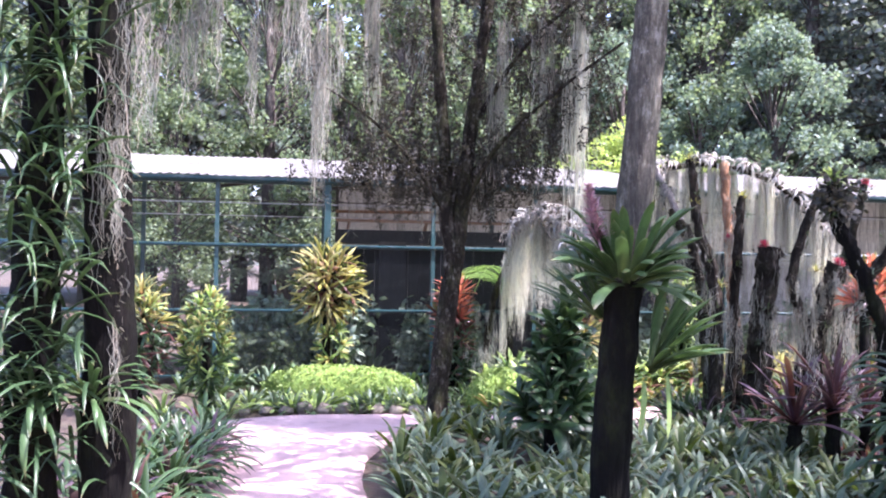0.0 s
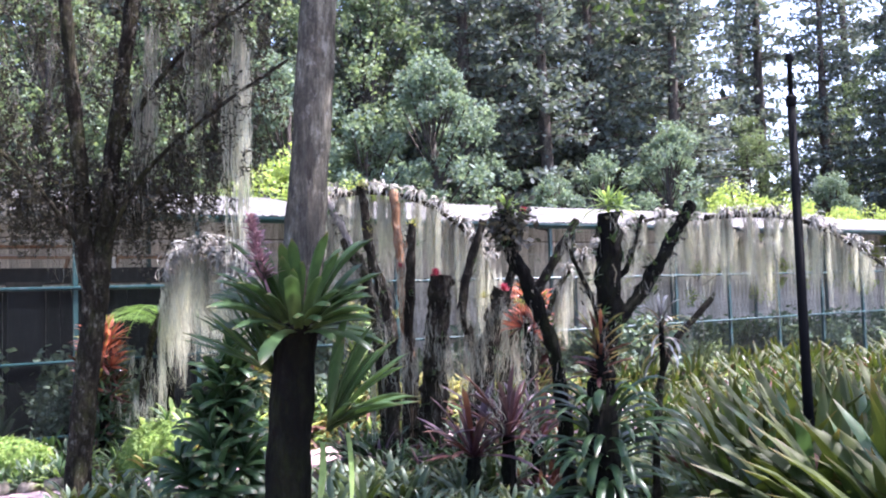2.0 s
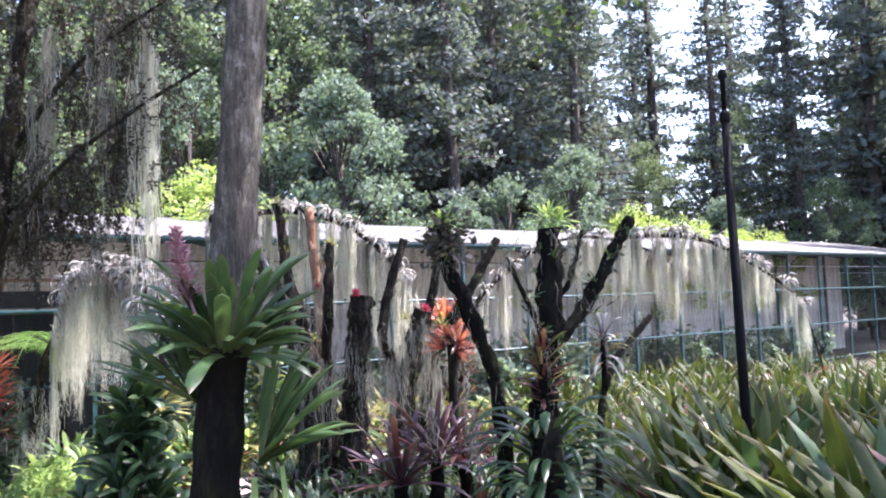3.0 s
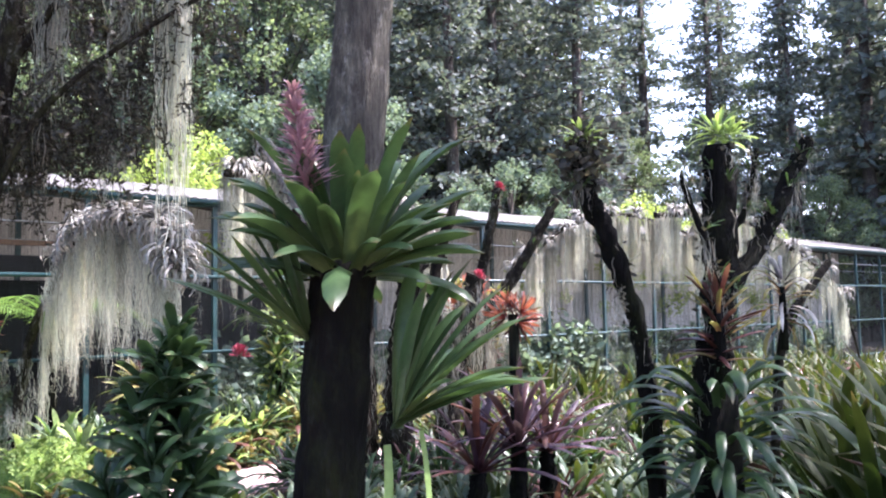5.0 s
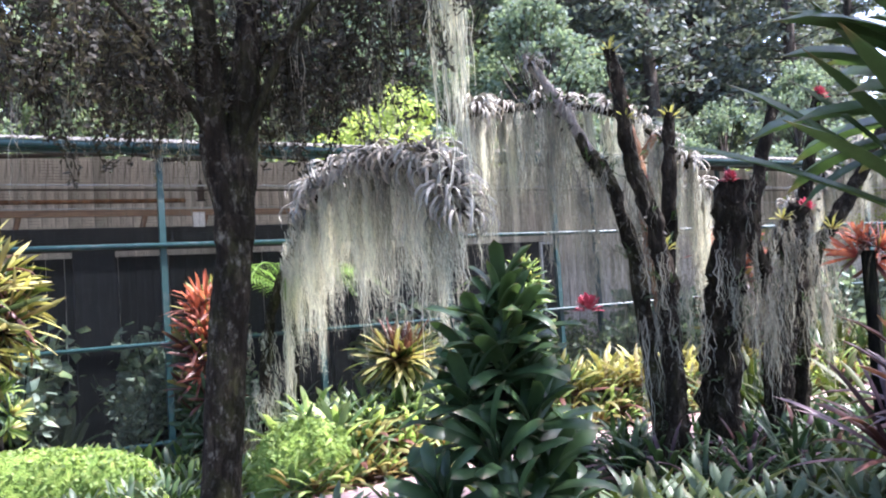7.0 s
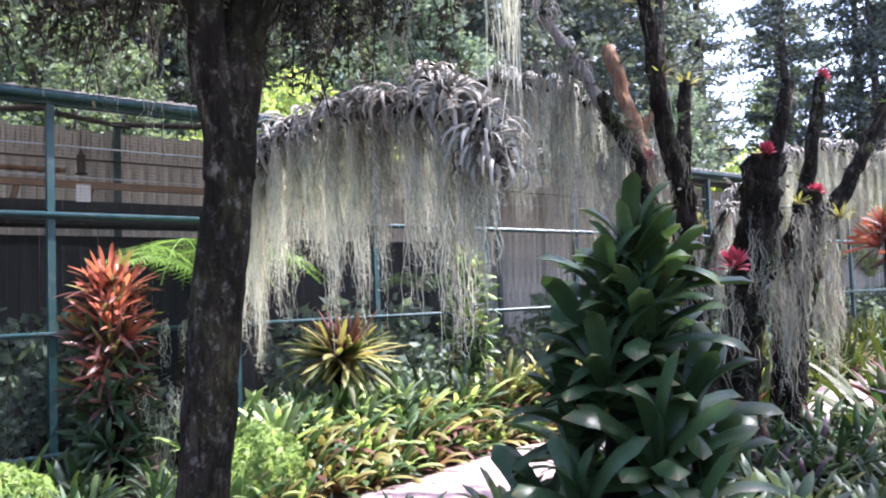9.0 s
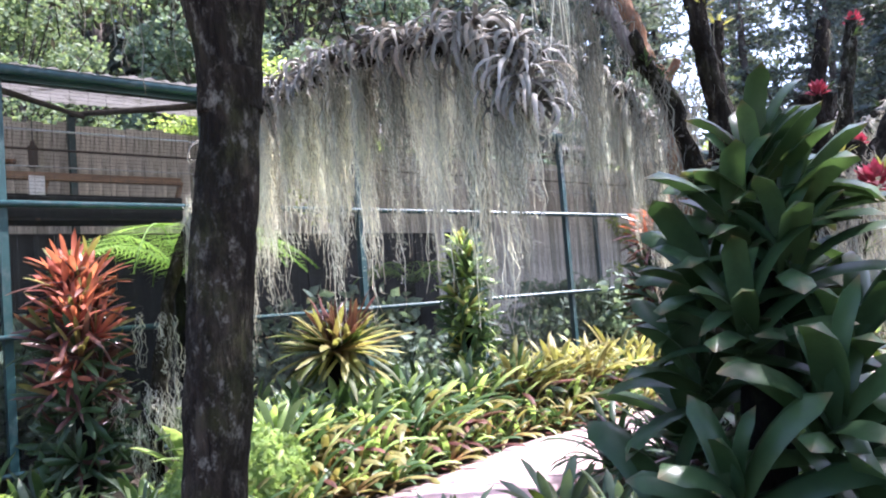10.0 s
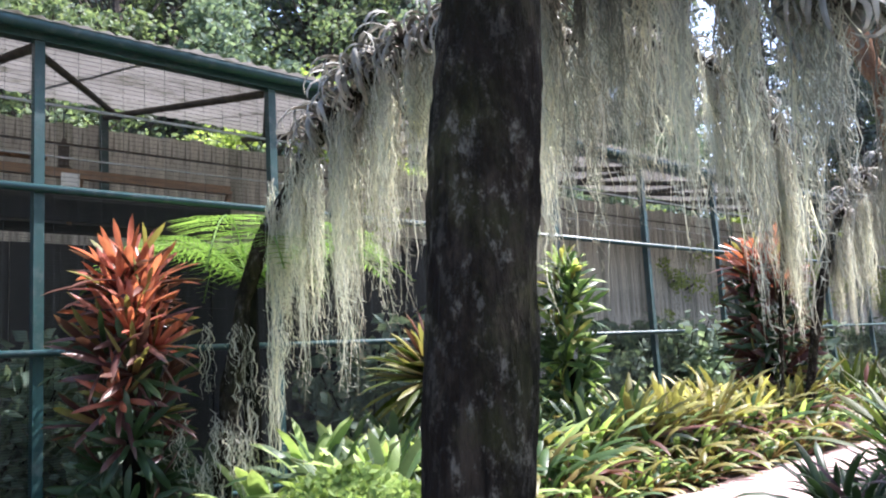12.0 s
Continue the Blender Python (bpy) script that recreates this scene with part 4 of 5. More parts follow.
stump("slim_stump", [([(3.62, 10.9, -0.45), (3.65, 10.8, 1.23), (3.70, 10.7, 2.55)], 0.07, 0.05)], BARK_STUMP, "slim black stump with yellow-green tips", 7)
rng = random.Random(77)
g = Geo()
for x, y, z, n, l in ((3.9, 10.2, 1.5, 15, 1.0), (4.7, 10.4, 1.5, 18, 1.1), (3.3, 10.25, 1.5, 14, 1.2), (4.35, 10.4, 1.4, 14, 1.1), (5.0, 10.6, 1.5, 14, 1.1), (2.7, 10.95, 2.7, 22, 1.5), (3.55, 11.0, 2.2, 12, 1.5), (2.95, 10.65, 2.0, 14, 1.1), (3.15, 6.5, 1.3, 6, 0.5), (0.72, 13.58, 0.85, 12, 0.9), (0.56, 13.62, 0.25, 14, 0.7)):
    for _ in range(n):
        tress(g, (x + rng.gauss(0, 0.13), y + rng.gauss(0, 0.06), z + rng.uniform(-0.6, 0.15)), l * rng.uniform(0.2, 0.85), rng, 9, 0.02, 0.0035, 1 if y > 13 else 0)
ob = part("spanish_moss", g, [SPANISH_DARK, SPANISH])
tagged(ob, "dull grey Spanish moss draped over the stumps", "moss", kind="stuff")

for at in ((1.56, 10.22, 1.86), (1.6, 10.2, 1.72)):
    air_plant(at, 0.8)

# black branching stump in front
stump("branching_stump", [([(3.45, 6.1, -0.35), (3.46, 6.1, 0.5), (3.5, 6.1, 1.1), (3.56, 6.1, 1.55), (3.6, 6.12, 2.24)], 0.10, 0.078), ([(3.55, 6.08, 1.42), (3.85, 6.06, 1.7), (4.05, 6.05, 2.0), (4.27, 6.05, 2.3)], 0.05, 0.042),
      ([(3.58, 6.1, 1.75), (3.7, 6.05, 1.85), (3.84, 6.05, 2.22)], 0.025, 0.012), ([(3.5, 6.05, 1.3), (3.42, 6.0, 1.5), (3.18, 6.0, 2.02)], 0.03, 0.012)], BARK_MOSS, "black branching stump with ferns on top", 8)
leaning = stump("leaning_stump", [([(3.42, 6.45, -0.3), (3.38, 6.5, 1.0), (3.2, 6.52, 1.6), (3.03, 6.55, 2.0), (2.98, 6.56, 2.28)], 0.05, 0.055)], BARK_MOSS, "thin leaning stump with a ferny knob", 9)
g = Geo()
for _ in range(420):
    g.sprig((3.01 + rng.gauss(0, 0.07), 6.55 + rng.gauss(0, 0.07), 2.18 + rng.gauss(0, 0.09)), rng.uniform(0.04, 0.09), 0, rng)
ob = part("root_tuft", g, NEEDLE_BROWN, leaning, "dark tuft of roots and moss")
ob["kind"] = "stuff"
for x, y, z, sz in ((3.0, 6.55, 2.28, 0.15), (3.6, 6.12, 2.28, 0.2), (3.68, 6.1, 2.26, 0.16)):
    g = Geo()
    add_rosette(g, rng, 22, sz, 0.022, (-5, 70), (40, 100), None, 5)
    ob = part("small_fern", g, LIME)
    ob.matrix_world = pose(x, y, z)
    tagged(ob, "small bright green fern on top of a stump", "fern", "stump ferns")
stump("thin_stake", [([(3.86, 6.05, -0.3), (3.95, 6.05, 1.05), (4.42, 6.05, 1.6)], 0.03, 0.022)], BARK_DARK, "thin grey leaning stake", 10, category="stake")

# lamp post
lamp = thing("lamp_post", pose(4.95, 5.72, ground_z(4.9, 5.7)), "slim black painted steel lamp post", "lamp post")
g = Geo()
g.tube([(0.03, 0, -0.1), (0.0, 0, 3.25)], [0.042, 0.030], 12)
part("pole", g, BLACK_PAINT, lamp)
g = Geo()
g.tube([(0, 0, 3.23), (0, 0, 3.25), (0, 0, 3.3), (0, 0, 3.32)], [0.030, 0.040, 0.040, 0.030], 12)
part("collar", g, BLACK_PAINT, lamp)
g = Geo()
g.tube([(0, 0, 3.32), (0, 0, 3.56), (0, 0, 3.58), (0, 0, 3.63)], [0.018, 0.018, 0.034, 0.026], 10)
part("finial", g, BLACK_PAINT, lamp)


# ---- bromeliad columns and bushes ----
def column(name, x, y, z0, z1, r, mats, label, seed, n=90, length=0.32, width=0.035, pick=None, droop=(50, 110), low=-10, high=60, stem_r=0.05, leafparts=False):
    """Rosettes stacked up a stem."""
    rng = random.Random(seed)
    root = thing(name, pose(x, y, z0), label, "bromeliad")
    g = Geo()
    g.tube([(0, 0, -0.1), (0, 0, (z1 - z0) * 0.5), (0, 0, z1 - z0 - 0.1)], [stem_r * 1.2, stem_r, stem_r * 0.7], 9, 0, 0.4, 8)
    part("stem", g, BARK_MOSS, root)
    if leafparts:
        shapes = [leaf_shapes("leaf", m, length, width, droop, 4, seed + k) for k, m in enumerate(mats)]
        for i in range(n):
            s = i / (n - 1)
            k = pick(s, rng) if pick else 0
            a = i * 137.5 + rng.uniform(-70, 70)
            o = Vector((math.cos(radians(a)), math.sin(radians(a)), 0)) * stem_r
            set_leaf(root, shapes[k], rng, o + Vector((0, 0, (z1 - z0) * (0.04 + 0.86 * s))), a, low + (high - low) * s + rng.uniform(-15, 15), rng.uniform(0.75, 1.2) * (r(s) if callable(r) else r))
    else:
        g = Geo()
        for i in range(n):
            s = i / (n - 1)
            k = pick(s, rng) if pick else 0
            a = i * 137.5 + rng.uniform(-70, 70)
            o = Vector((math.cos(radians(a)), math.sin(radians(a)), 0)) * stem_r
            g.leaf(o + Vector((0, 0, (z1 - z0) * (0.04 + 0.86 * s))), a, low + (high - low) * s + rng.uniform(-18, 18), length * rng.uniform(0.75, 1.2) * (r(s) if callable(r) else r), width * rng.uniform(0.8, 1.15), rng.uniform(*droop), 6, k, 0.28, rng.uniform(-0.5, 0.5), rng.uniform(-0.3, 0.3))
        part("leaves", g, mats, root)
    return root


def rosette_kinds(name, mats, count, n, length, width, elev, droop, seed, pick=None, tip=0.6):
    out = []
    rng = random.Random(seed)
    for _ in range(count):
        g = rosette_geo(rng, n, length, width, elev, droop, pick, 6, tip=tip)
        out.append(g.mesh(name, mats))
    return out


def cluster(name, x, y, z0, centre, radii, n, shapes, label, seed, pick=None, size=(0.8, 1.2), stem=None, up=0.45):
    """Rosettes crowded over an upright oval, each one a part, on a short stem."""
    rng = random.Random(seed)
    root = thing(name, pose(x, y, z0), label, "bromeliad")
    g = Geo()
    g.tube([(0, 0, -0.1), (0, 0, centre - z0)], [stem or radii[0] * 0.5, (stem or radii[0] * 0.5) * 0.8], 10, 0, 0.4, 8)
    part("stem", g, BARK_MOSS, root)
    for i in range(n):
        s = (i + 0.5) / n
        zz = -1 + 2 * s
        a = i * 2.4 + rng.uniform(-0.5, 0.5)
        w = math.sqrt(max(0.0, 1 - zz * zz))
        d = Vector((w * math.cos(a), w * math.sin(a), zz))
        at = Vector((d.x * radii[0], d.y * radii[1], centre - z0 + d.z * radii[2]))
        aim = (d + Vector((0, 0, up + rng.uniform(-0.15, 0.25)))).normalized()
        kind = pick(s, rng) if pick else 0
        shape = rng.choice(shapes[kind])
        if isinstance(shape, tuple):
            g = Geo()
            g.tube([(0, 0, -0.03), (0, 0, 0.03), (0, 0, 0.07)], [0.018, 0.024, 0.006], 7)
            ob = part("rosette", g, BARK_MOSS, root)
            for c, v, az, el, sz in shape[1]:
                leaf = part("leaf", shape[0][c][v], None, ob)
                leaf.matrix_local = Matrix.Translation((0.015 * math.cos(radians(az)), 0.015 * math.sin(radians(az)), 0)) @ Euler((0, radians(-el), radians(az))).to_matrix().to_4x4() @ Matrix.Scale(sz, 4)
        else:
            ob = part("rosette", shape, None, root)
        ob.matrix_local = Matrix.Translation(at) @ aim.to_track_quat("Z", "Y").to_matrix().to_4x4() @ pose(0, 0, 0, 0, 0, rng.uniform(0, 360)) @ Matrix.Scale(rng.uniform(*size), 4)
    return root


def part_kinds(name, mats, count, n, length, width, elev, droop, seed, pick=None):
    """Rosettes whose leaves are parts; templates to be copied."""
    rng = random.Random(seed)
    shapes = [leaf_shapes("leaf", m, length, width, droop, 3, seed + k, 6) for k, m in enumerate(mats)]
    out = []
    for _ in range(count):
        leaves = []
        for i in range(n):
            s = i / (n - 1)
            a = i * 137.5 + rng.uniform(-18, 18)
            leaves.append((pick(s, rng) if pick else 0, rng.randrange(3), a, elev[0] + (elev[1] - elev[0]) * s + rng.uniform(-8, 8), rng.uniform(0.75, 1.1) * (1 - 0.25 * s)))
        out.append((shapes, leaves))
    return out


def mini(mats, seed, n=14, length=0.26, width=0.034, elev=(8, 82), droop=(25, 75), pick=None):
    return rosette_kinds("rosette", mats, 3, n, length, width, elev, droop, seed, pick)


L_OLIVE = part_kinds("rosette", [OLIVE, YELLOW, WINE, STRAP], 3, 15, 0.44, 0.038, (0, 80), (15, 60), 211, lambda s, r: 2 if s < 0.12 else r.choice((0, 0, 1, 1, 3)))
L_DARK = part_kinds("rosette", [DEEP, WINE, SILVER], 3, 14, 0.34, 0.038, (8, 82), (20, 70), 212, lambda s, r: r.choice((0, 0, 1, 1, 2)))
R_LIME = mini([LIME, YELLOW, GREEN], 202, 15, 0.24, 0.036, pick=lambda s, r: r.choice((0, 0, 1, 2)))
R_GREEN = mini([GREEN, DEEP, LIME], 203, 15, 0.30, 0.04, pick=lambda s, r: r.choice((0, 0, 1, 2)))
R_WINE = mini([WINE, DEEP, OLIVE], 204, 17, 0.36, 0.036, droop=(8, 45), pick=lambda s, r: r.choice((0, 0, 0, 1)) if s < 0.75 else r.choice((0, 2)))
R_ORANGE = mini([ORANGE, WINE, OLIVE], 205, 22, 0.40, 0.040, elev=(0, 86), droop=(8, 50), pick=lambda s, r: 1 if s < 0.3 else r.choice((0, 0, 0, 2)))
R_DARK = mini([DEEP, WINE, SILVER], 206, 14, 0.32, 0.038, droop=(20, 70), pick=lambda s, r: r.choice((0, 0, 0, 1, 2)))


# dark green bush beside the path
bush_z = ground_z(1.2, 8.7)
bush = thing("bromeliad_bush", pose(1.13, 8.70, bush_z), "big dark green bush of broad-leaved stacked bromeliads", "bromeliad")
g = Geo()
g.tube([(0, 0, -0.1), (0, 0, 0.6), (0.05, 0, 1.2)], [0.10, 0.08, 0.05], 10, 0, 0.4, 8)
part("stem", g, BARK_MOSS, bush)
bush_rng = random.Random(41)
broad = [leaf_shapes("leaf", m, 0.38, 0.092, (20, 85), 6, 141 + k, 7, 0.78) for k, m in enumerate((DEEP, GREEN))]
for k in range(21):
    h = k / 20
    a = k * 2.4 + bush_rng.uniform(-0.4, 0.4)
    w = 0.32 * (1 - h) ** 0.7 * bush_rng.uniform(0.75, 1.1)
    x, y, z = 0.10 * h + w * math.cos(a), w * math.sin(a), 0.28 + 1.12 * h
    lean = pose(x, y, z, -26 * w / 0.36 * math.sin(a) + bush_rng.uniform(-8, 8), 26 * w / 0.36 * math.cos(a) + bush_rng.uniform(-8, 8), 0)
    for i in range(14):
        s = i / 13
        leaf = part("leaf", bush_rng.choice(broad[1 if bush_rng.random() < 0.05 + 0.45 * (h > 0.8) else 0]), None, bush)
        turn = Euler((0, radians(-4 - 80 * s + bush_rng.uniform(-12, 12)), radians(i * 137.5 + bush_rng.uniform(-30, 30)))).to_matrix().to_4x4()
        leaf.matrix_local = lean @ Matrix.Translation((0, 0, 0.10 * s)) @ turn @ Matrix.Scale(bush_rng.uniform(0.75, 1.15) * (1.1 - 0.25 * h), 4)
flower((1.66, 8.58, 1.06), 0.075)
# red and orange column by the aviary
cluster("red_bromeliad_column", 0.08, 13.82, -0.54, 0.36, (0.15, 0.15, 0.84), 36, [R_DARK, R_WINE, R_ORANGE], "tall column of dark red and orange bromeliads", 42,
        lambda s, r: 2 if s > 0.78 or (s > 0.55 and r.random() < 0.45) else (1 if s > 0.45 and r.random() < 0.6 else 0), (0.85, 1.3))
# olive orange ball on its pole
cluster("pole_bromeliad", -1.88, 13.0, -0.53, 1.28, (0.24, 0.22, 0.36), 26, [L_OLIVE], "round clump of orange-green bromeliads on a pole", 43, None, (1.1, 1.55), 0.07, 0.3)
cluster("pole_foot_plant", -1.75, 12.95, -0.53, 0.3, (0.14, 0.14, 0.30), 9, [R_LIME], "yellow-green strap leaves at the foot of the pole", 53, None, (0.9, 1.4), 0.05, 0.2)
cluster("cone_bromeliad", -3.38, 11.8, -0.5, 0.48, (0.24, 0.24, 0.60), 40, [R_LIME, R_GREEN], "pale yellow-green cone of small bromeliads", 44, lambda s, r: 0 if s > 0.35 else 1, (0.8, 1.1), 0.06)
cluster("cone_bromeliad", -4.25, 11.6, -0.5, 0.55, (0.26, 0.26, 0.62), 32, [L_OLIVE, L_DARK, R_LIME], "tall clump of olive and dark bromeliads", 45, lambda s, r: r.choice((0, 2)) if s > 0.6 else 1, (0.9, 1.3), 0.06)
cluster("yellow_cone_plant", 3.9, 14.3, -0.5, 0.55, (0.07, 0.07, 0.84), 26, [R_LIME, R_GREEN], "slim cone of bright yellow-green strap leaves", 46, lambda s, r: 0 if s > 0.8 or r.random() < 0.25 else 1, (0.9, 1.5), 0.05)
cluster("orange_column", 7.3, 14.7, -0.5, 0.70, (0.20, 0.20, 0.85), 30, [R_DARK, R_WINE, R_ORANGE], "column of orange and dark red bromeliads", 47, lambda s, r: 2 if s > 0.75 else r.choice((0, 1, 1)), (1.1, 1.6))
cluster("orange_bromeliad", 4.85, 9.9, -0.42, 1.30, (0.07, 0.07, 0.10), 5, [R_ORANGE], "bright orange bromeliad on a mossy stump", 48, None, (0.55, 0.8), 0.06, 0.8)
fan_shapes = [leaf_shapes("leaf", m, 0.72, 0.05, (15, 75), 4, 149 + k, 7) for k, m in enumerate((PURPLE, WINE))]
fan_rng = random.Random(49)
for x, y, z in ((3.5, 8.5, 0.42), (3.85, 8.45, 0.6), (4.25, 8.6, 0.5)):
    stump("low_stump", [([(x, y, ground_z(x, y) - 0.1), (x, y, ground_z(x, y) + z + 0.02)], 0.07, 0.06)], BARK_MOSS, "low dark stump under purple leaves", 16, shag=0)
    root = thing("purple_clump", pose(x, y, ground_z(x, y) + z), "clump of long purple-red strap leaves", "bromeliad", "purple clumps")
    for i in range(30):
        s = i / 29
        set_leaf(root, fan_shapes[fan_rng.randrange(2)], fan_rng, (0, 0, 0.02), i * 137.5 + fan_rng.uniform(-30, 30), 8 + 68 * s + fan_rng.uniform(-8, 8), fan_rng.uniform(0.8, 1.25))
column("stump_bromeliad", 3.46, 6.06, -0.3, 1.05, lambda s: 1.0, [DEEP, SILVER], "dark drooping bromeliads round the foot of a stump", 50, 150, 0.46, 0.055, lambda s, r: 0, (70, 140), -20, 40, 0.12, True)
column("brown_air_plant", 3.93, 6.0, 1.2, 1.55, lambda s: 1.0, [OLIVE, AIR_PLANT], "brownish rosette hanging on a branch", 51, 36, 0.24, 0.022, lambda s, r: r.choice((0, 1)), (60, 140), -40, 60, 0.02)
column("stump_epiphyte", 3.42, 6.0, 1.05, 1.45, lambda s: 1.0, [WINE, OLIVE], "reddish-brown rosettes clinging to the stump", 52, 40, 0.22, 0.03, lambda s, r: r.choice((0, 1)), (10, 60), 0, 70, 0.03)
for x, y, z, sz in ((3.74, 10.05, 1.88, 0.075), (4.80, 10.45, 1.68, 0.085), (5.19, 10.61, 2.68, 0.08), (3.66, 11.08, 2.0, 0.06)):
    flower((x, y, z), sz)
tiny = leaf_shapes("leaf", YELLOW, 0.15, 0.02, (10, 50), 3, 88, 4)
for x, y, z, sz in ((2.93, 10.3, 2.9, 0.16), (3.7, 10.7, 2.5, 0.16), (3.3, 10.3, 1.4, 0.14), (4.5, 10.4, 1.6, 0.14), (5.0, 10.4, 1.5, 0.16), (3.0, 10.25, 2.4, 0.12)):
    root = thing("small_bromeliad", pose(x, y, z), "small yellow-green bromeliad clinging to a stump", "bromeliad", "stump bromeliads")
    for i in range(11):
        set_leaf(root, tiny, rng, (0, 0, 0), i * 137.5, 10 + 7 * i, sz / 0.15 * rng.uniform(0.8, 1.1))



# ---- moss mounds, hedge, stones ----
def moss_mound(x, y, rx, ry, h, label, name="moss_mound", seed=1, leaf=MOSS, turn=0, flat=0.8):
    rng = random.Random(seed)
    z0 = ground_z(x, y) - 0.03
    m = thing(name, pose(x, y, z0, 0, 0, turn), label, "moss")
    g = Geo()
    rows = []
    for i in range(13):
        e = i / 12 * math.pi / 2
        row = []
        for k in range(28):
            a = 2 * math.pi * k / 28
            d = Vector((math.cos(a) * math.cos(e), math.sin(a) * math.cos(e), math.sin(e)))
            f = 1 + 0.10 * noise.noise(d * 3 + Vector((seed, 0, 0))) + 0.05 * noise.noise(d * 9)
            row.append((d.x * rx * f, d.y * ry * f, d.z ** flat * h * f if d.z > 0 else 0))
        rows.append(row)
    g.grid(rows, 0, wrap=True)
    part("moss_body", g, MOSS, m)
    g = Geo()
    for _ in range(2600):
        a, e = rng.uniform(0, 6.283), math.asin(rng.random())
        d = Vector((math.cos(a) * math.cos(e), math.sin(a) * math.cos(e), math.sin(e)))
        g.sprig((d.x * rx * 1.02, d.y * ry * 1.02, d.z ** flat * h * 1.02), rng.uniform(0.03, 0.07), 0, rng)
    fr = part("moss_fronds", g, leaf, m)
    fr["kind"] = "stuff"


moss_mound(0.80, 11.55 + 0.95, 0.50, 0.42, 0.62, "rounded mound of bright green creeping moss", seed=2, leaf=MOSS_FROND)
moss_mound(-1.62, 12.62, 1.15, 0.34, 0.60, "low clipped hedge of bright yellow-green moss", "moss_hedge", 3, MOSS_FROND, flat=0.45)
moss_mound(-0.15, 11.95, 0.22, 0.18, 0.22, "small cushion of green moss by the path", seed=4)
for k in range(11):
    s = k / 10
    x = -2.75 + 2.6 * s
    y = 11.55 + 0.33 * math.sin(s * 3.0) + rng.uniform(-0.03, 0.03)
    g = Geo()
    r = rng.uniform(0.07, 0.17)
    rows = []
    for i in range(7):
        e = -math.pi / 2 + math.pi * i / 6
        rows.append([Vector((math.cos(a) * math.cos(e), math.sin(a) * math.cos(e) * 0.8, math.sin(e) * 0.6)) * r * (1 + 0.6 * noise.noise(Vector((math.cos(a) * 2 + k, math.sin(a) * 2, e)))) for a in [2 * math.pi * j / 10 for j in range(10)]])
    g.grid(rows, 0, wrap=True)
    ob = part("edging_stone", g, STONE)
    ob.matrix_world = pose(x, y, ground_z(x, y) + r * 0.5, 0, 0, rng.uniform(0, 360))
    tagged(ob, "rough mossy edging stone at the path's end", "stone", "edging stones")

# bird's nest plant
nest = thing("nest_fern", pose(0.78, 13.55, -0.5), "lime green bird's-nest fern in the bed", "fern")
shapes = leaf_shapes("leaf", LIME, 0.62, 0.11, (15, 60), 4, 61)
for i in range(13):
    set_leaf(nest, shapes, rng, (0, 0, 0.12), i * 137.5, 30 + 3.5 * i + rng.uniform(-5, 5), rng.uniform(0.75, 1.1))


# ---- beds of bromeliads ----
def scatter(name, shapes, spots, label, category, group, rng, size=(0.8, 1.2), tilt=8, dz=0.0):
    for x, y in spots:
        ob = part(name, rng.choice(shapes), None)
        ob.matrix_world = pose(x, y, ground_z(x, y) - 0.02 + dz, rng.uniform(-tilt, tilt), rng.uniform(-tilt, tilt), rng.uniform(0, 360)) @ Matrix.Scale(rng.uniform(*size), 4)
        tagged(ob, label, category, group)


def scatter_parts(name, kinds, spots, label, category, group, rng, size=(0.8, 1.2), tilt=8, dz=0.0):
    made = {}
    for x, y in spots:
        k = rng.randrange(len(kinds))
        m = pose(x, y, ground_z(x, y) - 0.02 + dz, rng.uniform(-tilt, tilt), rng.uniform(-tilt, tilt), rng.uniform(0, 360)) @ Matrix.Scale(rng.uniform(*size), 4)
        if k in made:
            copy_thing(made[k], m)
            continue
        root = thing(name, Matrix.Identity(4), label, category, group)
        shapes, leaves = kinds[k]
        for c, v, a, e, sz in leaves:
            ob = part("leaf", shapes[c][v], None, root)
            ob.matrix_local = Matrix.Translation((0.02 * math.cos(radians(a)), 0.02 * math.sin(radians(a)), 0)) @ Euler((0, radians(-e), radians(a))).to_matrix().to_4x4() @ Matrix.Scale(sz, 4)
        made[k] = root
        copy_thing(root, m)
    for root in made.values():
        for o in (*root.children_recursive, root):
            bpy.data.objects.remove(o)


def inner_x(y):
    """The path's edge on the bed side at y."""
    for (xa, ya), (xb, yb) in zip(INNER, INNER[1:]):
        if ya <= y <= yb:
            return xa + (xb - xa) * (y - ya) / (yb - ya)
    return 0.0


rng = random.Random(300)
spots = []
while len(spots) < 265:
    y = rng.uniform(3.6, 10.6)
    x = rng.uniform(-0.8, 6.5)
    if x < inner_x(y) + 0.22 or (x - 1.24) ** 2 + (y - 6.03) ** 2 < 0.06 or (x > 3.9 and y < 6.4):
        continue
    if min([(x - a) ** 2 + (y - b) ** 2 for a, b in spots] or [9]) > 0.035:
        spots.append((x, y))
near = [p for p in spots if p[0] < 4.2 and p[1] < 8.6]
cover_parts = part_kinds("groundcover_bromeliad", [SILVER, STRAP], 6, 13, 0.42, 0.05, (25, 82), (25, 75), 170, lambda s, r: 1 if r.random() < 0.25 else 0)
scatter_parts("groundcover_bromeliad", cover_parts, near, "silvery green strap-leaved bromeliad in the bed", "bromeliad", "groundcover bromeliads", rng, (0.95, 1.45))
cover_far = rosette_kinds("groundcover_bromeliad", [SILVER, STRAP], 5, 14, 0.42, 0.05, (25, 82), (25, 75), 171, lambda s, r: 1 if r.random() < 0.25 else 0)
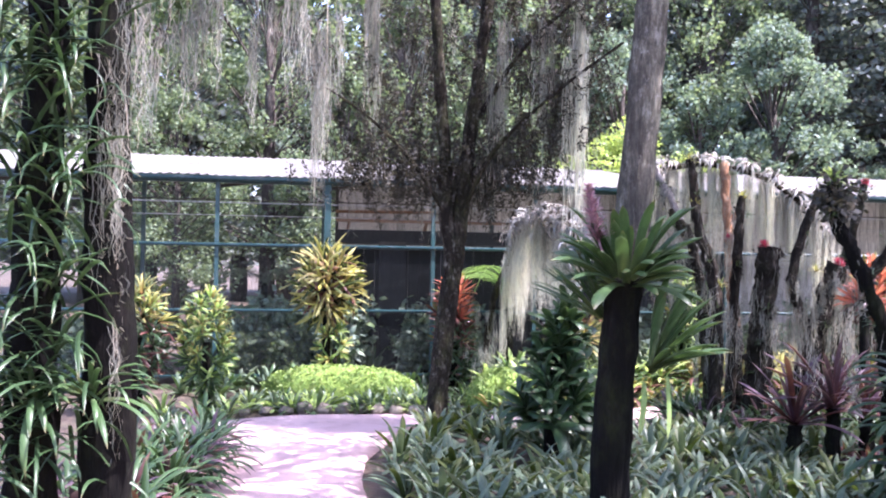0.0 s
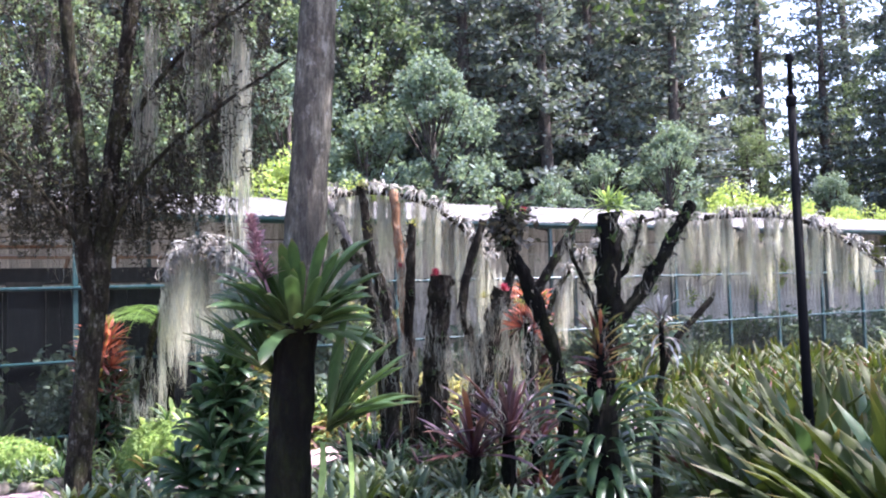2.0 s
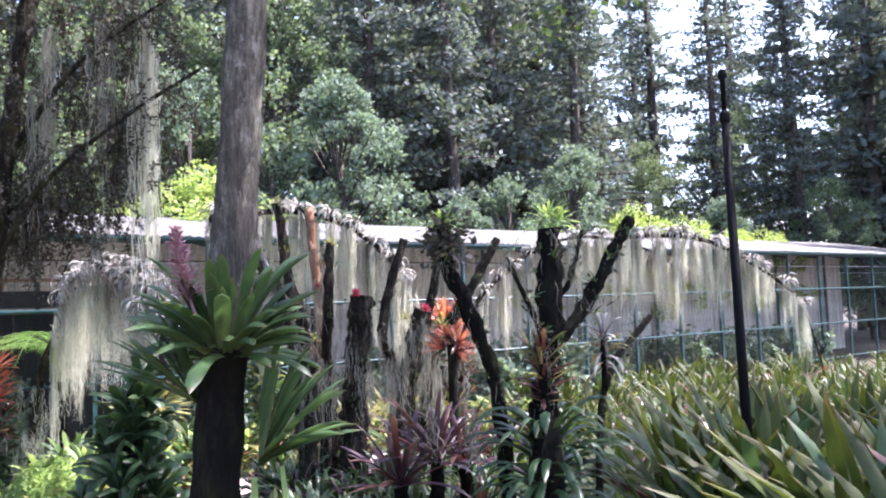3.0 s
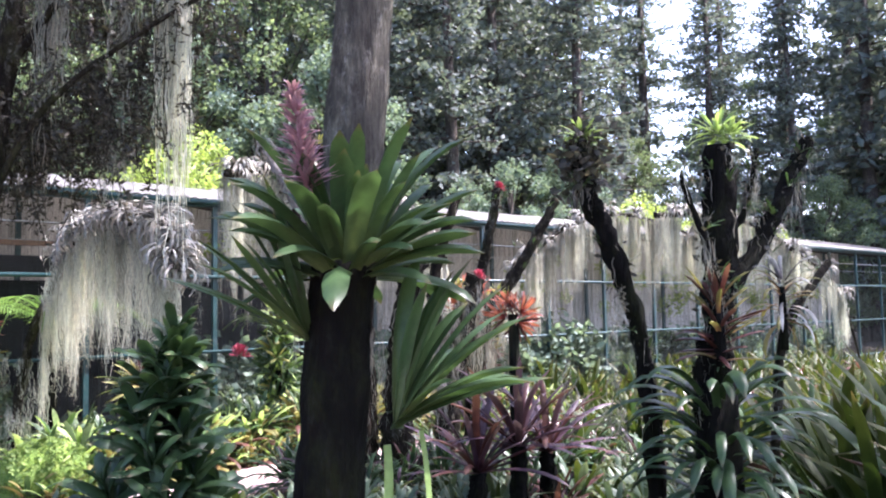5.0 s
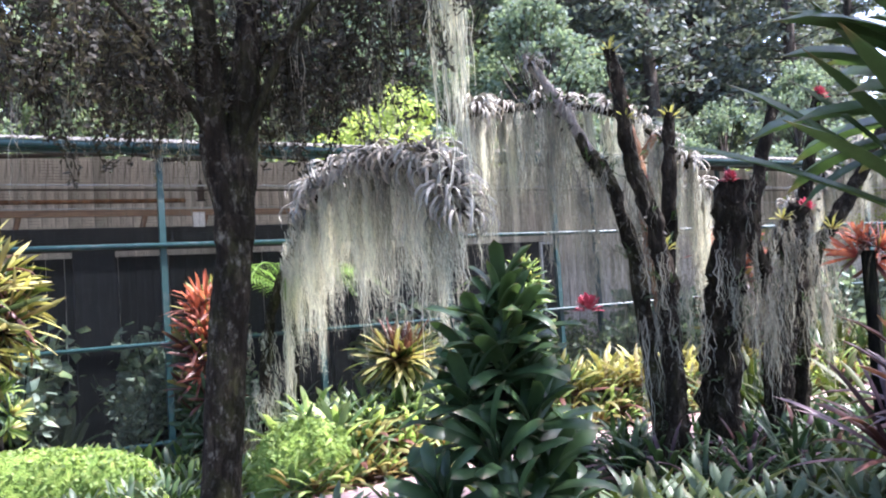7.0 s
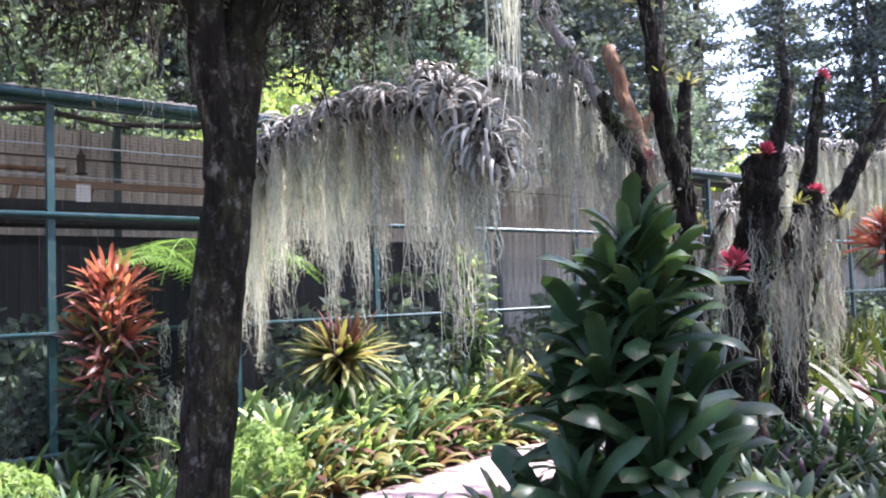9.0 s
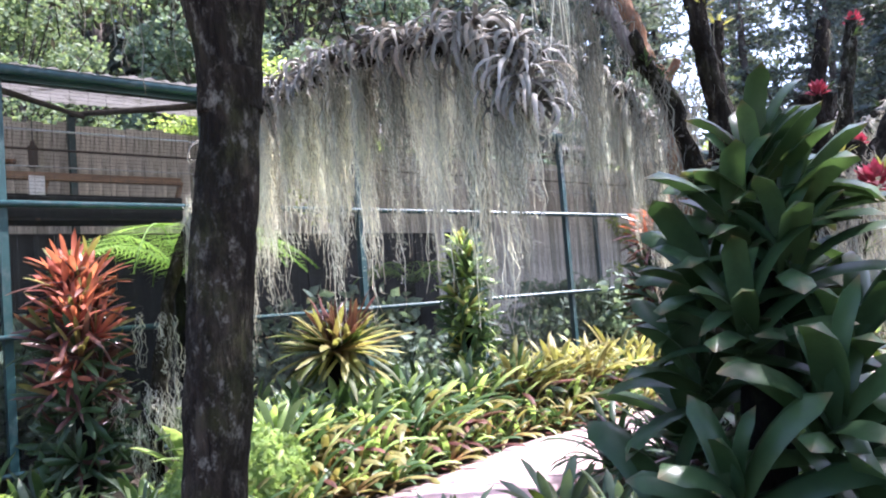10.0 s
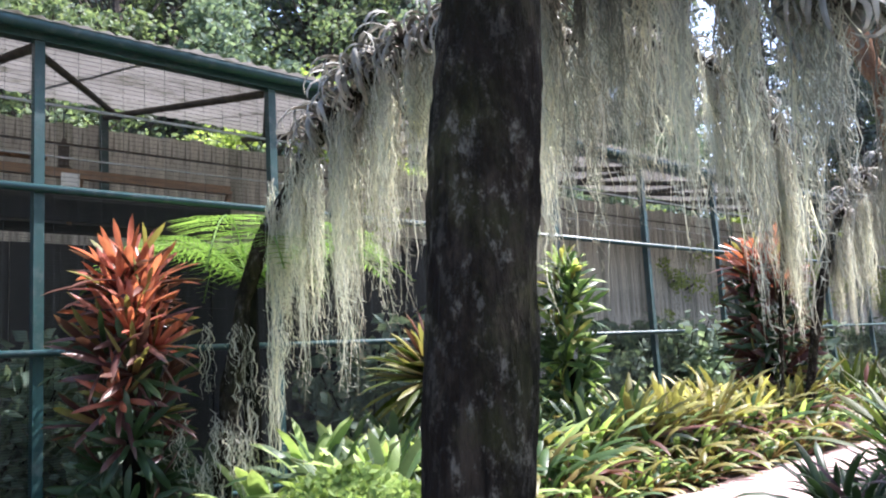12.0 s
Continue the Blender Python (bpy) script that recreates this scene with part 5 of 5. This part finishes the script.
scatter("groundcover_bromeliad", cover_far, [p for p in spots if p not in near], "silvery green strap-leaved bromeliad in the bed", "bromeliad", "groundcover bromeliads", rng, (0.85, 1.3))

# great clump of long straps
straps = rosette_kinds("strap_plant", [STRAP, GREEN, WINE], 6, 17, 1.15, 0.074, (35, 85), (25, 80), 71, lambda s, r: 0 if r.random() < 0.88 else (1 if r.random() < 0.7 else 2))
spots = [(rng.uniform(3.9, 7.2), rng.uniform(3.7, 6.6)) for _ in range(75)]
scatter("strap_plant", straps, [p for p in spots if p[0] > 3.9 + 0.3 * (p[1] - 4)], "tall clump of long green strap leaves with reddish tips", "bromeliad", "tall strap plants", rng, (0.95, 1.4), 12, 0.1)
spots = [(rng.uniform(5.3, 16.0), rng.uniform(7.0, 12.2)) for _ in range(150)] + [(rng.uniform(9, 17), rng.uniform(14.0, 15.0)) for _ in range(26)] + [(rng.uniform(12, 26), rng.uniform(9.5, 16.0)) for _ in range(120)]
scatter("strap_plant", straps, spots, "sunlit clump of long green strap leaves", "bromeliad", "tall strap plants", rng, (0.7, 1.1), 10)

# bed along the aviary
yellow_parts = part_kinds("yellow_bromeliad", [YELLOW, OLIVE, WINE], 4, 24, 0.50, 0.048, (10, 82), (35, 90), 73, lambda s, r: 2 if s < 0.25 else (0 if r.random() < 0.75 else 1))
bed_g = rosette_kinds("green_bed_plant", [LIME, GREEN, SILVER], 5, 15, 0.42, 0.05, (20, 80), (40, 90), 74, lambda s, r: r.choice((0, 1, 2)))


def along(pts, offset, step, rng, jit=0.1):
    line = smooth_line([(x, y, 0) for x, y in pts], 10)
    out, need = [], 0.0
    for a, b in zip(line, line[1:]):
        d = b - a
        nrm = Vector((-d.y, d.x, 0)).normalized()
        need -= d.length
        if need <= 0:
            p = a + nrm * offset
            out.append((p.x + rng.gauss(0, jit), p.y + rng.gauss(0, jit)))
            need += step
    return out


EDGE = OUTER[7:]
bed_parts = part_kinds("bed_bromeliad", [OLIVE, WINE, GREEN, LIME], 5, 16, 0.46, 0.052, (15, 80), (45, 110), 172, lambda s, r: 1 if s < 0.35 and r.random() < 0.35 else r.choice((0, 0, 2, 3)))
scatter_parts("bed_bromeliad", bed_parts, [p for p in along(EDGE, 0.30, 0.26, rng, 0.05) if p[0] > 1.0], "olive and wine-red bromeliad at the path's edge", "bromeliad", "bed bromeliads", rng, (1.1, 1.5), 14, 0.16)
scatter_parts("bed_bromeliad", bed_parts, [p for p in along(EDGE, 0.62, 0.26, rng) if p[0] > 1.1] + [p for p in along(EDGE, 0.98, 0.3, rng) if p[0] > 1.2], "olive and wine-red bromeliad in the bed", "bromeliad", "bed bromeliads", rng, (1.25, 1.7), 8, 0.22)
edge_shapes = rosette_kinds("edge_bromeliad", [OLIVE, GREEN, WINE, LIME], 4, 16, 0.36, 0.045, (5, 75), (50, 115), 173, lambda s, r: r.choice((0, 0, 1, 3)) if s > 0.25 else r.choice((0, 2)))
scatter("edge_bromeliad", edge_shapes, [p for p in along(EDGE, 0.08, 0.2, rng, 0.04) if p[0] > 0.6], "olive bromeliad leaning over the path's edge", "bromeliad", "edge bromeliads", rng, (0.9, 1.25), 14, 0.06)
scatter("green_bed_plant", bed_g, [p for p in along(EDGE, 0.75, 0.22, rng, 0.12) if 0.7 < p[0] < 4.4] + [p for p in along(EDGE, 1.15, 0.22, rng, 0.15) if 0.7 < p[0] < 4.6], "fresh green bromeliad in the bed", "bromeliad", "green bed plants", rng, (1.15, 1.6), 10, 0.34)
scatter_parts("yellow_bromeliad", yellow_parts, [(4.3, 13.75), (4.7, 13.9), (5.1, 13.85), (5.4, 14.1), (5.9, 14.0), (6.3, 14.2), (4.9, 14.2), (5.7, 14.35), (6.8, 14.2), (4.4, 14.1), (5.2, 14.4), (6.1, 14.5), (4.0, 13.7), (7.2, 14.3)], "bright yellow bromeliad in the bed", "bromeliad", "yellow bromeliads", rng, (1.2, 1.6), 8, 0.34)
scatter_parts("orange_rosette", part_kinds("orange_rosette", [OLIVE, STRAP, WINE, YELLOW], 1, 62, 0.52, 0.050, (-25, 78), (5, 50), 75, lambda s, r: r.choice((0, 2, 2)) if s > 0.72 else r.choice((0, 0, 1, 1, 3))), [(2.05, 13.6), (1.97, 13.5), (2.12, 13.5)], "large orange-green rosette with dark red heart", "bromeliad", "orange rosettes", rng, (1.05, 1.3), 14, 1.0)
stump("rosette_stump", [([(2.05, 13.6, -0.6), (2.05, 13.6, 0.44)], 0.12, 0.09)], BARK_MOSS, "short dark stump under an orange rosette", 12)
scatter("green_bed_plant", bed_g, [(rng.uniform(-3.4, -0.3), rng.uniform(11.85, 12.3)) for _ in range(34)], "green strap plant behind the edging stones", "bromeliad", "green bed plants", rng, (0.75, 1.15))
scatter("green_bed_plant", bed_g, [(-3.0, 11.6), (-3.3, 11.2), (-3.5, 10.7), (-3.8, 11.3), (-2.8, 12.0), (-0.4, 12.5), (0.1, 12.4), (0.25, 12.9), (-0.2, 13.0), (0.3, 11.0), (0.45, 10.7), (0.2, 10.6), (0.75, 10.8), (-0.6, 13.1), (-0.85, 13.4), (-0.35, 13.35), (0.32, 13.3), (-0.1, 13.35), (-1.0, 13.0), (0.45, 13.1)], "fresh green plant beside the path", "bromeliad", "green bed plants", rng, (0.8, 1.2))
# dark plants beside the start of the walk
dark = rosette_kinds("dark_strap_plant", [DEEP, WINE, PURPLE], 5, 26, 0.46, 0.03, (5, 80), (60, 130), 76, lambda s, r: r.choice((0, 0, 0, 0, 0, 0, 1, 2)))
scatter("dark_strap_plant", dark, [(-1.55 - 0.17 * (y - 4.4) - 0.9 * rng.random() ** 1.5, y) for y in [rng.uniform(5.0, 8.6) for _ in range(44)]], "dark drooping strap plant beside the path", "bromeliad", "dark strap plants", rng, (0.9, 1.4), 8, 0.15)
scatter("dark_strap_plant", dark, [(rng.uniform(2.9, 6.2), rng.uniform(9.5, 11.4)) for _ in range(60)], "dark drooping strap plant among the stumps", "bromeliad", "dark strap plants", rng, (0.9, 1.5), 8, 0.08)
scatter_parts("purple_bromeliad", part_kinds("purple_bromeliad", [PURPLE, SILVER], 2, 20, 0.34, 0.06, (15, 80), (20, 60), 77, lambda s, r: 0 if r.random() < 0.8 else 1), [(-2.52, 5.35), (-2.75, 5.3), (-2.35, 5.55), (-2.9, 5.55), (-2.6, 5.7), (-2.2, 5.3)], "purple bromeliad with broad leaves", "bromeliad", "purple bromeliads", rng, (1.0, 1.3), 8, 0.25)
scatter_parts("hanging_strap_fern", part_kinds("hanging_strap_fern", [GREEN, DEEP], 2, 40, 0.6, 0.05, (-5, 75), (80, 150), 78, lambda s, r: r.choice((0, 0, 1))), [(-2.05, 4.5), (-1.78, 4.55), (-2.3, 4.6)], "big fountain of drooping green strap leaves", "fern", "strap ferns", rng, (0.72, 0.9), 6, 1.08)
scatter_parts("purple_bromeliad", part_kinds("purple_bromeliad", [PURPLE, WINE], 2, 18, 0.42, 0.05, (15, 80), (20, 60), 79, lambda s, r: r.choice((0, 1))), [(4.2, 8.9), (4.2, 8.4), (4.6, 8.9), (6.4, 14.9), (4.2, 15.0)], "purple-red bromeliad in the bed", "bromeliad", "purple bromeliads", rng, (0.9, 1.3))


# ---- tree ferns and leafy plants inside the aviary ----
def tree_fern(x, y, z0, z1, n, length, seed, label, mat=FERN):
    rng = random.Random(seed)
    f = thing("tree_fern", pose(x, y, z0), label, "tree fern")
    g = Geo()
    g.tube([(0, 0, 0), (0, 0, z1 - z0)], 0.06, 10, 0, 0.4, 9)
    part("trunk", g, BARK_MOSS, f)
    for i in range(n):
        g = Geo()
        a = radians(i * 360 / n + rng.uniform(-12, 12))
        d = Vector((math.cos(a), math.sin(a), 0))
        r = Vector((-d.y, d.x, 0))
        prev = None
        rise = rng.uniform(0.75, 1.25)
        for k in range(34):
            s = k / 33
            p = Vector((0, 0, z1 - z0)) + d * length * (s * 0.9) + Vector((0, 0, length * (rise * s - (rise + 0.02) * s * s)))
            if prev is not None:
                g.tube([prev, p], 0.006, 4, cap=False)
            prev = p
            w = length * 0.27 * math.sin(math.pi * min(1, 0.10 + 0.90 * s)) + 0.015
            for sd in (-1, 1):
                q = p + r * sd * w + d * w * 0.4 - Vector((0, 0, w * rng.uniform(0.12, 0.3)))
                h = d * length * 0.0052
                mid = p.lerp(q, 0.5) + Vector((0, 0, 0.04 * w))
                g.grid([[p - h, p + h], [mid - h * 1.25, mid + h * 1.25], [q - h * 0.2, q + h * 0.2]])
                for c in range(1, 9):
                    o = p.lerp(mid, c / 4.5) if c < 5 else mid.lerp(q, (c - 4.5) / 4.5)
                    b = d * length * 0.020 * (1 - c / 11)
                    t = r * sd * length * 0.005
                    for e in (-1, 1):
                        g.quad(o - t, o + t, o + b * e + t * 1.6, o + b * e - t * 0.2)
        part("frond", g, mat, f)


tree_fern(1.02, 14.40, -0.52, 1.22, 11, 1.3, 81, "bright green tree fern against the aviary")
tree_fern(-3.6, 16.2, -0.52, 1.2, 10, 1.1, 82, "grey-green palm-like fern inside the aviary", SILVER)
tree_fern(4.6, 16.6, -0.52, 1.1, 9, 0.9, 83, "green fern inside the aviary")
inside = rosette_kinds("aviary_plant", [SILVER, GREEN], 4, 14, 0.62, 0.10, (15, 80), (30, 90), 84, lambda s, r: r.choice((0, 1)), 0.3)
for k in range(46):
    u = rng.uniform(-6, 12)
    v = rng.uniform(0.35, 2.8)
    p = AV @ Vector((u, v, -0.52))
    ob = part("aviary_plant", rng.choice(inside), None)
    ob.matrix_world = pose(p.x, p.y, -0.54, 0, 0, rng.uniform(0, 360)) @ Matrix.Scale(rng.uniform(0.8, 1.5), 4)
    tagged(ob, "broad-leaved plant growing inside the aviary", "plant", "aviary plants")
scatter("aviary_plant", inside, [*[(rng.uniform(-4.5, 0.0), rng.uniform(13.2, 14.1)) for _ in range(16)], (-2.9, 13.6), (-2.4, 13.9), (-1.2, 13.7), (-0.6, 13.6), (-3.6, 13.2), (2.9, 14.4), (3.3, 14.6), (4.6, 14.9)], "broad-leaved plant in front of the aviary", "plant", "broad plants", rng, (0.8, 1.1))


# leafy shrubs along the aviary front
def shrub_mesh(seed, r, h, mat, size):
    rng = random.Random(seed)
    stems, g = Geo(), Geo()
    for _ in range(26):
        a = rng.uniform(0, 6.283)
        q = r * math.sqrt(rng.random())
        tip = Vector((q * math.cos(a), q * math.sin(a), h * rng.uniform(0.35, 1.0)))
        stems.tube([(0, 0, 0), tip * 0.5 + Vector((0, 0, 0.05)), tip], 0.006, 4, 0, cap=False)
        for _ in range(34):
            c = tip * rng.uniform(0.45, 1.05) + Vector((rng.gauss(0, 0.07), rng.gauss(0, 0.07), rng.gauss(0, 0.05)))
            g.sprig(c, size * rng.uniform(0.6, 1.25), 0, rng)
    return stems.mesh("stem", [BARK_DARK]), g.mesh("foliage", [mat])


shrubs = [shrub_mesh(181, 0.42, 1.0, BLUE_LEAF, 0.12), shrub_mesh(182, 0.5, 1.15, BLUE_LEAF, 0.15), shrub_mesh(183, 0.4, 0.9, FOREST, 0.11)]
for k in range(80):
    u = rng.uniform(1.6, 24) if k < 56 else rng.uniform(-6.5, 1.0)
    v = rng.uniform(0.15, 1.3) if k < 56 else rng.uniform(0.3, 2.2)
    p = AV @ Vector((u, v, -0.53))
    kind = rng.choice(shrubs)
    ob = thing("leafy_shrub", pose(p.x, p.y, -0.54, 0, 0, rng.uniform(0, 360)) @ Matrix.Scale(rng.uniform(0.8, 1.5), 4), "small-leaved green shrub beside the aviary wire", "shrub", "aviary shrubs")
    part("stem", kind[0], None, ob)
    part("foliage", kind[1], None, ob)

# ---- the forest behind ----
def conifer_mesh(seed, h, reach, mat, needles=7, size=1.08):
    """A pine with loose, uneven tiers of needle clumps."""
    rng = random.Random(seed)
    trunk, crown = Geo(), Geo()
    bend = rng.uniform(-0.5, 0.5)
    trunk.tube([(0, 0, -0.5), (bend * 0.3, 0, h * 0.4), (bend, 0, h)], [h * 0.016, h * 0.011, 0.03], 8, 0, 0.2, 2)
    z = h * 0.10
    while z < h:
        s = z / h
        l = reach * (1 - s ** 1.6) * rng.uniform(0.55, 1.1) + 0.3
        for k in range(rng.randint(4, 6)):
            a = rng.uniform(0, 6.283)
            d = Vector((math.cos(a), math.sin(a), rng.uniform(-0.2, 0.3)))
            o = Vector((bend * s, 0, z + rng.uniform(-0.3, 0.3)))
            ll = l * rng.uniform(0.5, 1.15)
            trunk.tube([o, o + d * ll * 0.9], 0.03, 4, cap=False)
            for j in range(int(3 + ll * 3.4)):
                t = 0.22 + 0.8 * rng.random()
                c = o + d * ll * t + Vector((rng.gauss(0, 0.16), rng.gauss(0, 0.16), rng.gauss(0, 0.07) - 0.05 * t * ll))
                for _ in range(needles):
                    crown.sprig(c + Vector((rng.gauss(0, 0.2), rng.gauss(0, 0.2), rng.gauss(0, 0.07))), size * rng.uniform(0.15, 0.30), 0, rng, 0.28)
        z += rng.uniform(0.5, 0.85)
    return trunk.mesh("trunk", [BARK_FAR]), crown.mesh("crown", [mat])


def broad_mesh(seed, h, r, mat, clumps=55, size=0.2, low=0.25):
    rng = random.Random(seed)
    trunk, crown = Geo(), Geo()
    trunk.tube([(0, 0, -0.5), (0.1, 0, h * 0.5), (0, 0.1, h * 0.85)], [h * 0.02, h * 0.014, 0.04], 8, 0, 0.3, 2)
    for _ in range(clumps):
        a, e = rng.uniform(0, 6.283), rng.random()
        f = rng.random() ** 0.4
        zz = h * (low + (1 - low) * e)
        w = r * math.sin(math.pi * min(0.97, 0.18 + 0.75 * e)) * f
        c = Vector((w * math.cos(a), w * math.sin(a), zz))
        trunk.tube([(0, 0, zz * 0.75), c], 0.025, 4, cap=False)
        k = rng.uniform(0.35, 0.75) * r * 0.34
        for _ in range(165):
            d = Vector((rng.gauss(0, 1), rng.gauss(0, 1), rng.gauss(0, 0.75)))
            d = d.normalized() * k * rng.uniform(0.6, 1.05)
            crown.sprig(c + d, size * rng.uniform(0.5, 0.98), 0, rng)
    return trunk.mesh("trunk", [BARK_FAR]), crown.mesh("crown", [mat])


def plant_tree(name, meshes, x, y, size, rng, label, group, z=-0.5):
    t = thing(name, pose(x, y, z, 0, 0, rng.uniform(0, 360)) @ Matrix.Scale(size, 4), label, "tree", group)
    part("trunk", meshes[0], None, t)
    part("crown", meshes[1], None, t)


rng = random.Random(500)
pines = [conifer_mesh(91, 19, 3.6, PINE), conifer_mesh(92, 22, 3.3, PINE), conifer_mesh(93, 17, 3.0, PINE)]
far_pines = [conifer_mesh(191, 21, 3.8, PINE, 3, 1.9), conifer_mesh(192, 19, 3.5, PINE, 3, 1.9)]
blues = [broad_mesh(94, 9, 2.3, BLUE_LEAF, 60, 0.2), broad_mesh(95, 7, 2.0, BLUE_LEAF, 50, 0.18)]
greens = [broad_mesh(96, 12, 3.6, FOREST, 75, 0.24, 0.15), broad_mesh(97, 15, 3.4, FOREST, 75, 0.24, 0.2)]
brights = [broad_mesh(98, 4.6, 1.5, BRIGHT, 40, 0.13, 0.4), broad_mesh(99, 5.2, 1.9, BRIGHT, 45, 0.14, 0.35)]
for x, y, k, sz in ((11.8, 28, 1, 1.0), (14.6, 27, 0, 1.0), (17.5, 29, 1, 1.0), (20.2, 27.5, 0, 1.0), (22.6, 30, 1, 0.95), (31.5, 31, 1, 0.95), (34.0, 28, 0, 1.0), (37.0, 31, 1, 1.05), (40, 28, 0, 1.0), (43, 31, 1, 1.1), (47, 29, 0, 1.1), (9.0, 31, 0, 1.15), (5.5, 33, 1, 1.1),
                    (2.5, 34, 0, 1.1), (-2.5, 36, 1, 1.1), (-7, 34, 0, 1.1), (-12, 36, 1, 1.1), (12.5, 36, 1, 1.2), (18, 37, 0, 1.2), (36, 40, 1, 1.3), (43, 40, 1, 1.3), (50, 36, 1, 1.3), (8, 40, 1, 1.3), (0, 42, 0, 1.3), (-17, 34, 0, 1.2), (-22, 38, 1, 1.2), (30, 44, 2, 0.8), (40, 46, 1, 1.3), (13.2, 31.5, 0, 1.05), (16.2, 32.5, 1, 1.05), (19.2, 31.0, 0, 1.05), (21.4, 33.0, 1, 1.0)):
    plant_tree("pine_tree", pines[k], x, y, sz, rng, "tall dark pine in the forest behind the aviary", "forest pines")
deep = random.Random(501)
for ring, count, lo, hi in ((46.0, 20, -38, 37.5), (56.0, 20, -38, 37.5), (47.0, 5, 51, 78), (58.0, 4, 52, 78)):
    for k in range(count):
        a = radians(lo + (hi - lo) * (k + deep.uniform(0.1, 0.9)) / count)
        r = ring + deep.uniform(-3, 3)
        plant_tree("pine_tree", far_pines[k % 2], r * math.sin(a), r * math.cos(a), deep.uniform(1.25, 1.6), deep, "tall dark pine deep in the forest", "forest pines")
for x, y, k, sz in ((9.2, 24.5, 0, 1.0), (11.3, 25.5, 1, 0.95), (7.4, 25.5, 1, 1.1), (13.0, 23.8, 1, 0.8), (15.4, 25.0, 1, 0.95), (18.3, 25.2, 0, 0.85), (5.2, 26.5, 0, 1.05), (27.5, 27, 0, 0.7), (1.0, 27.5, 0, 0.95), (-4, 28, 1, 1.2)):
    plant_tree("gum_tree", blues[k], x, y, sz, rng, "soft blue-green tree with rounded clumps of leaves", "blue-green trees")
for x, y, k, sz in ((-1.5, 25.5, 0, 0.9), (-5.5, 24.5, 1, 0.85), (-9.5, 26, 0, 1.0), (3.2, 29, 1, 1.0), (-13.5, 27, 1, 1.0), (-18, 28, 0, 1.1), (8.5, 28.5, 1, 0.95), (-3.0, 22.8, 0, 0.6), (-7.5, 22.5, 0, 0.55), (0.8, 23.5, 0, 0.62), (33, 26, 0, 0.6), (40, 26, 0, 0.7), (29, 36, 0, 0.6), (33, 38, 1, 0.75), (12, 33, 0, 1.0), (16, 34, 1, 0.95), (20, 34, 0, 1.0), (36, 35, 0, 1.0), (41, 36, 1, 1.0), (46, 34, 0, 1.1), (28, 31, 0, 0.5), (37, 27, 0, 0.55), (44, 27, 0, 0.6)):
    plant_tree("broadleaf_tree", greens[k], x, y, sz, rng, "leafy green forest tree", "forest trees")
for x, y, k, sz in ((4.0, 20.6, 1, 1.06), (2.7, 21.4, 1, 0.9), (12.6, 21.6, 0, 0.85), (14.2, 22.2, 1, 0.8), (16.6, 22.0, 0, 0.9), (19.2, 22.8, 1, 1.0), (22.0, 23.2, 1, 0.95), (24.5, 23.6, 0, 1.0), (6.5, 21.9, 1, 0.95), (27, 24, 1, 0.9)):
    plant_tree("yellow_green_shrub", brights[k], x, y, sz, rng, "sunlit yellow-green shrub behind the aviary", "bright shrubs")
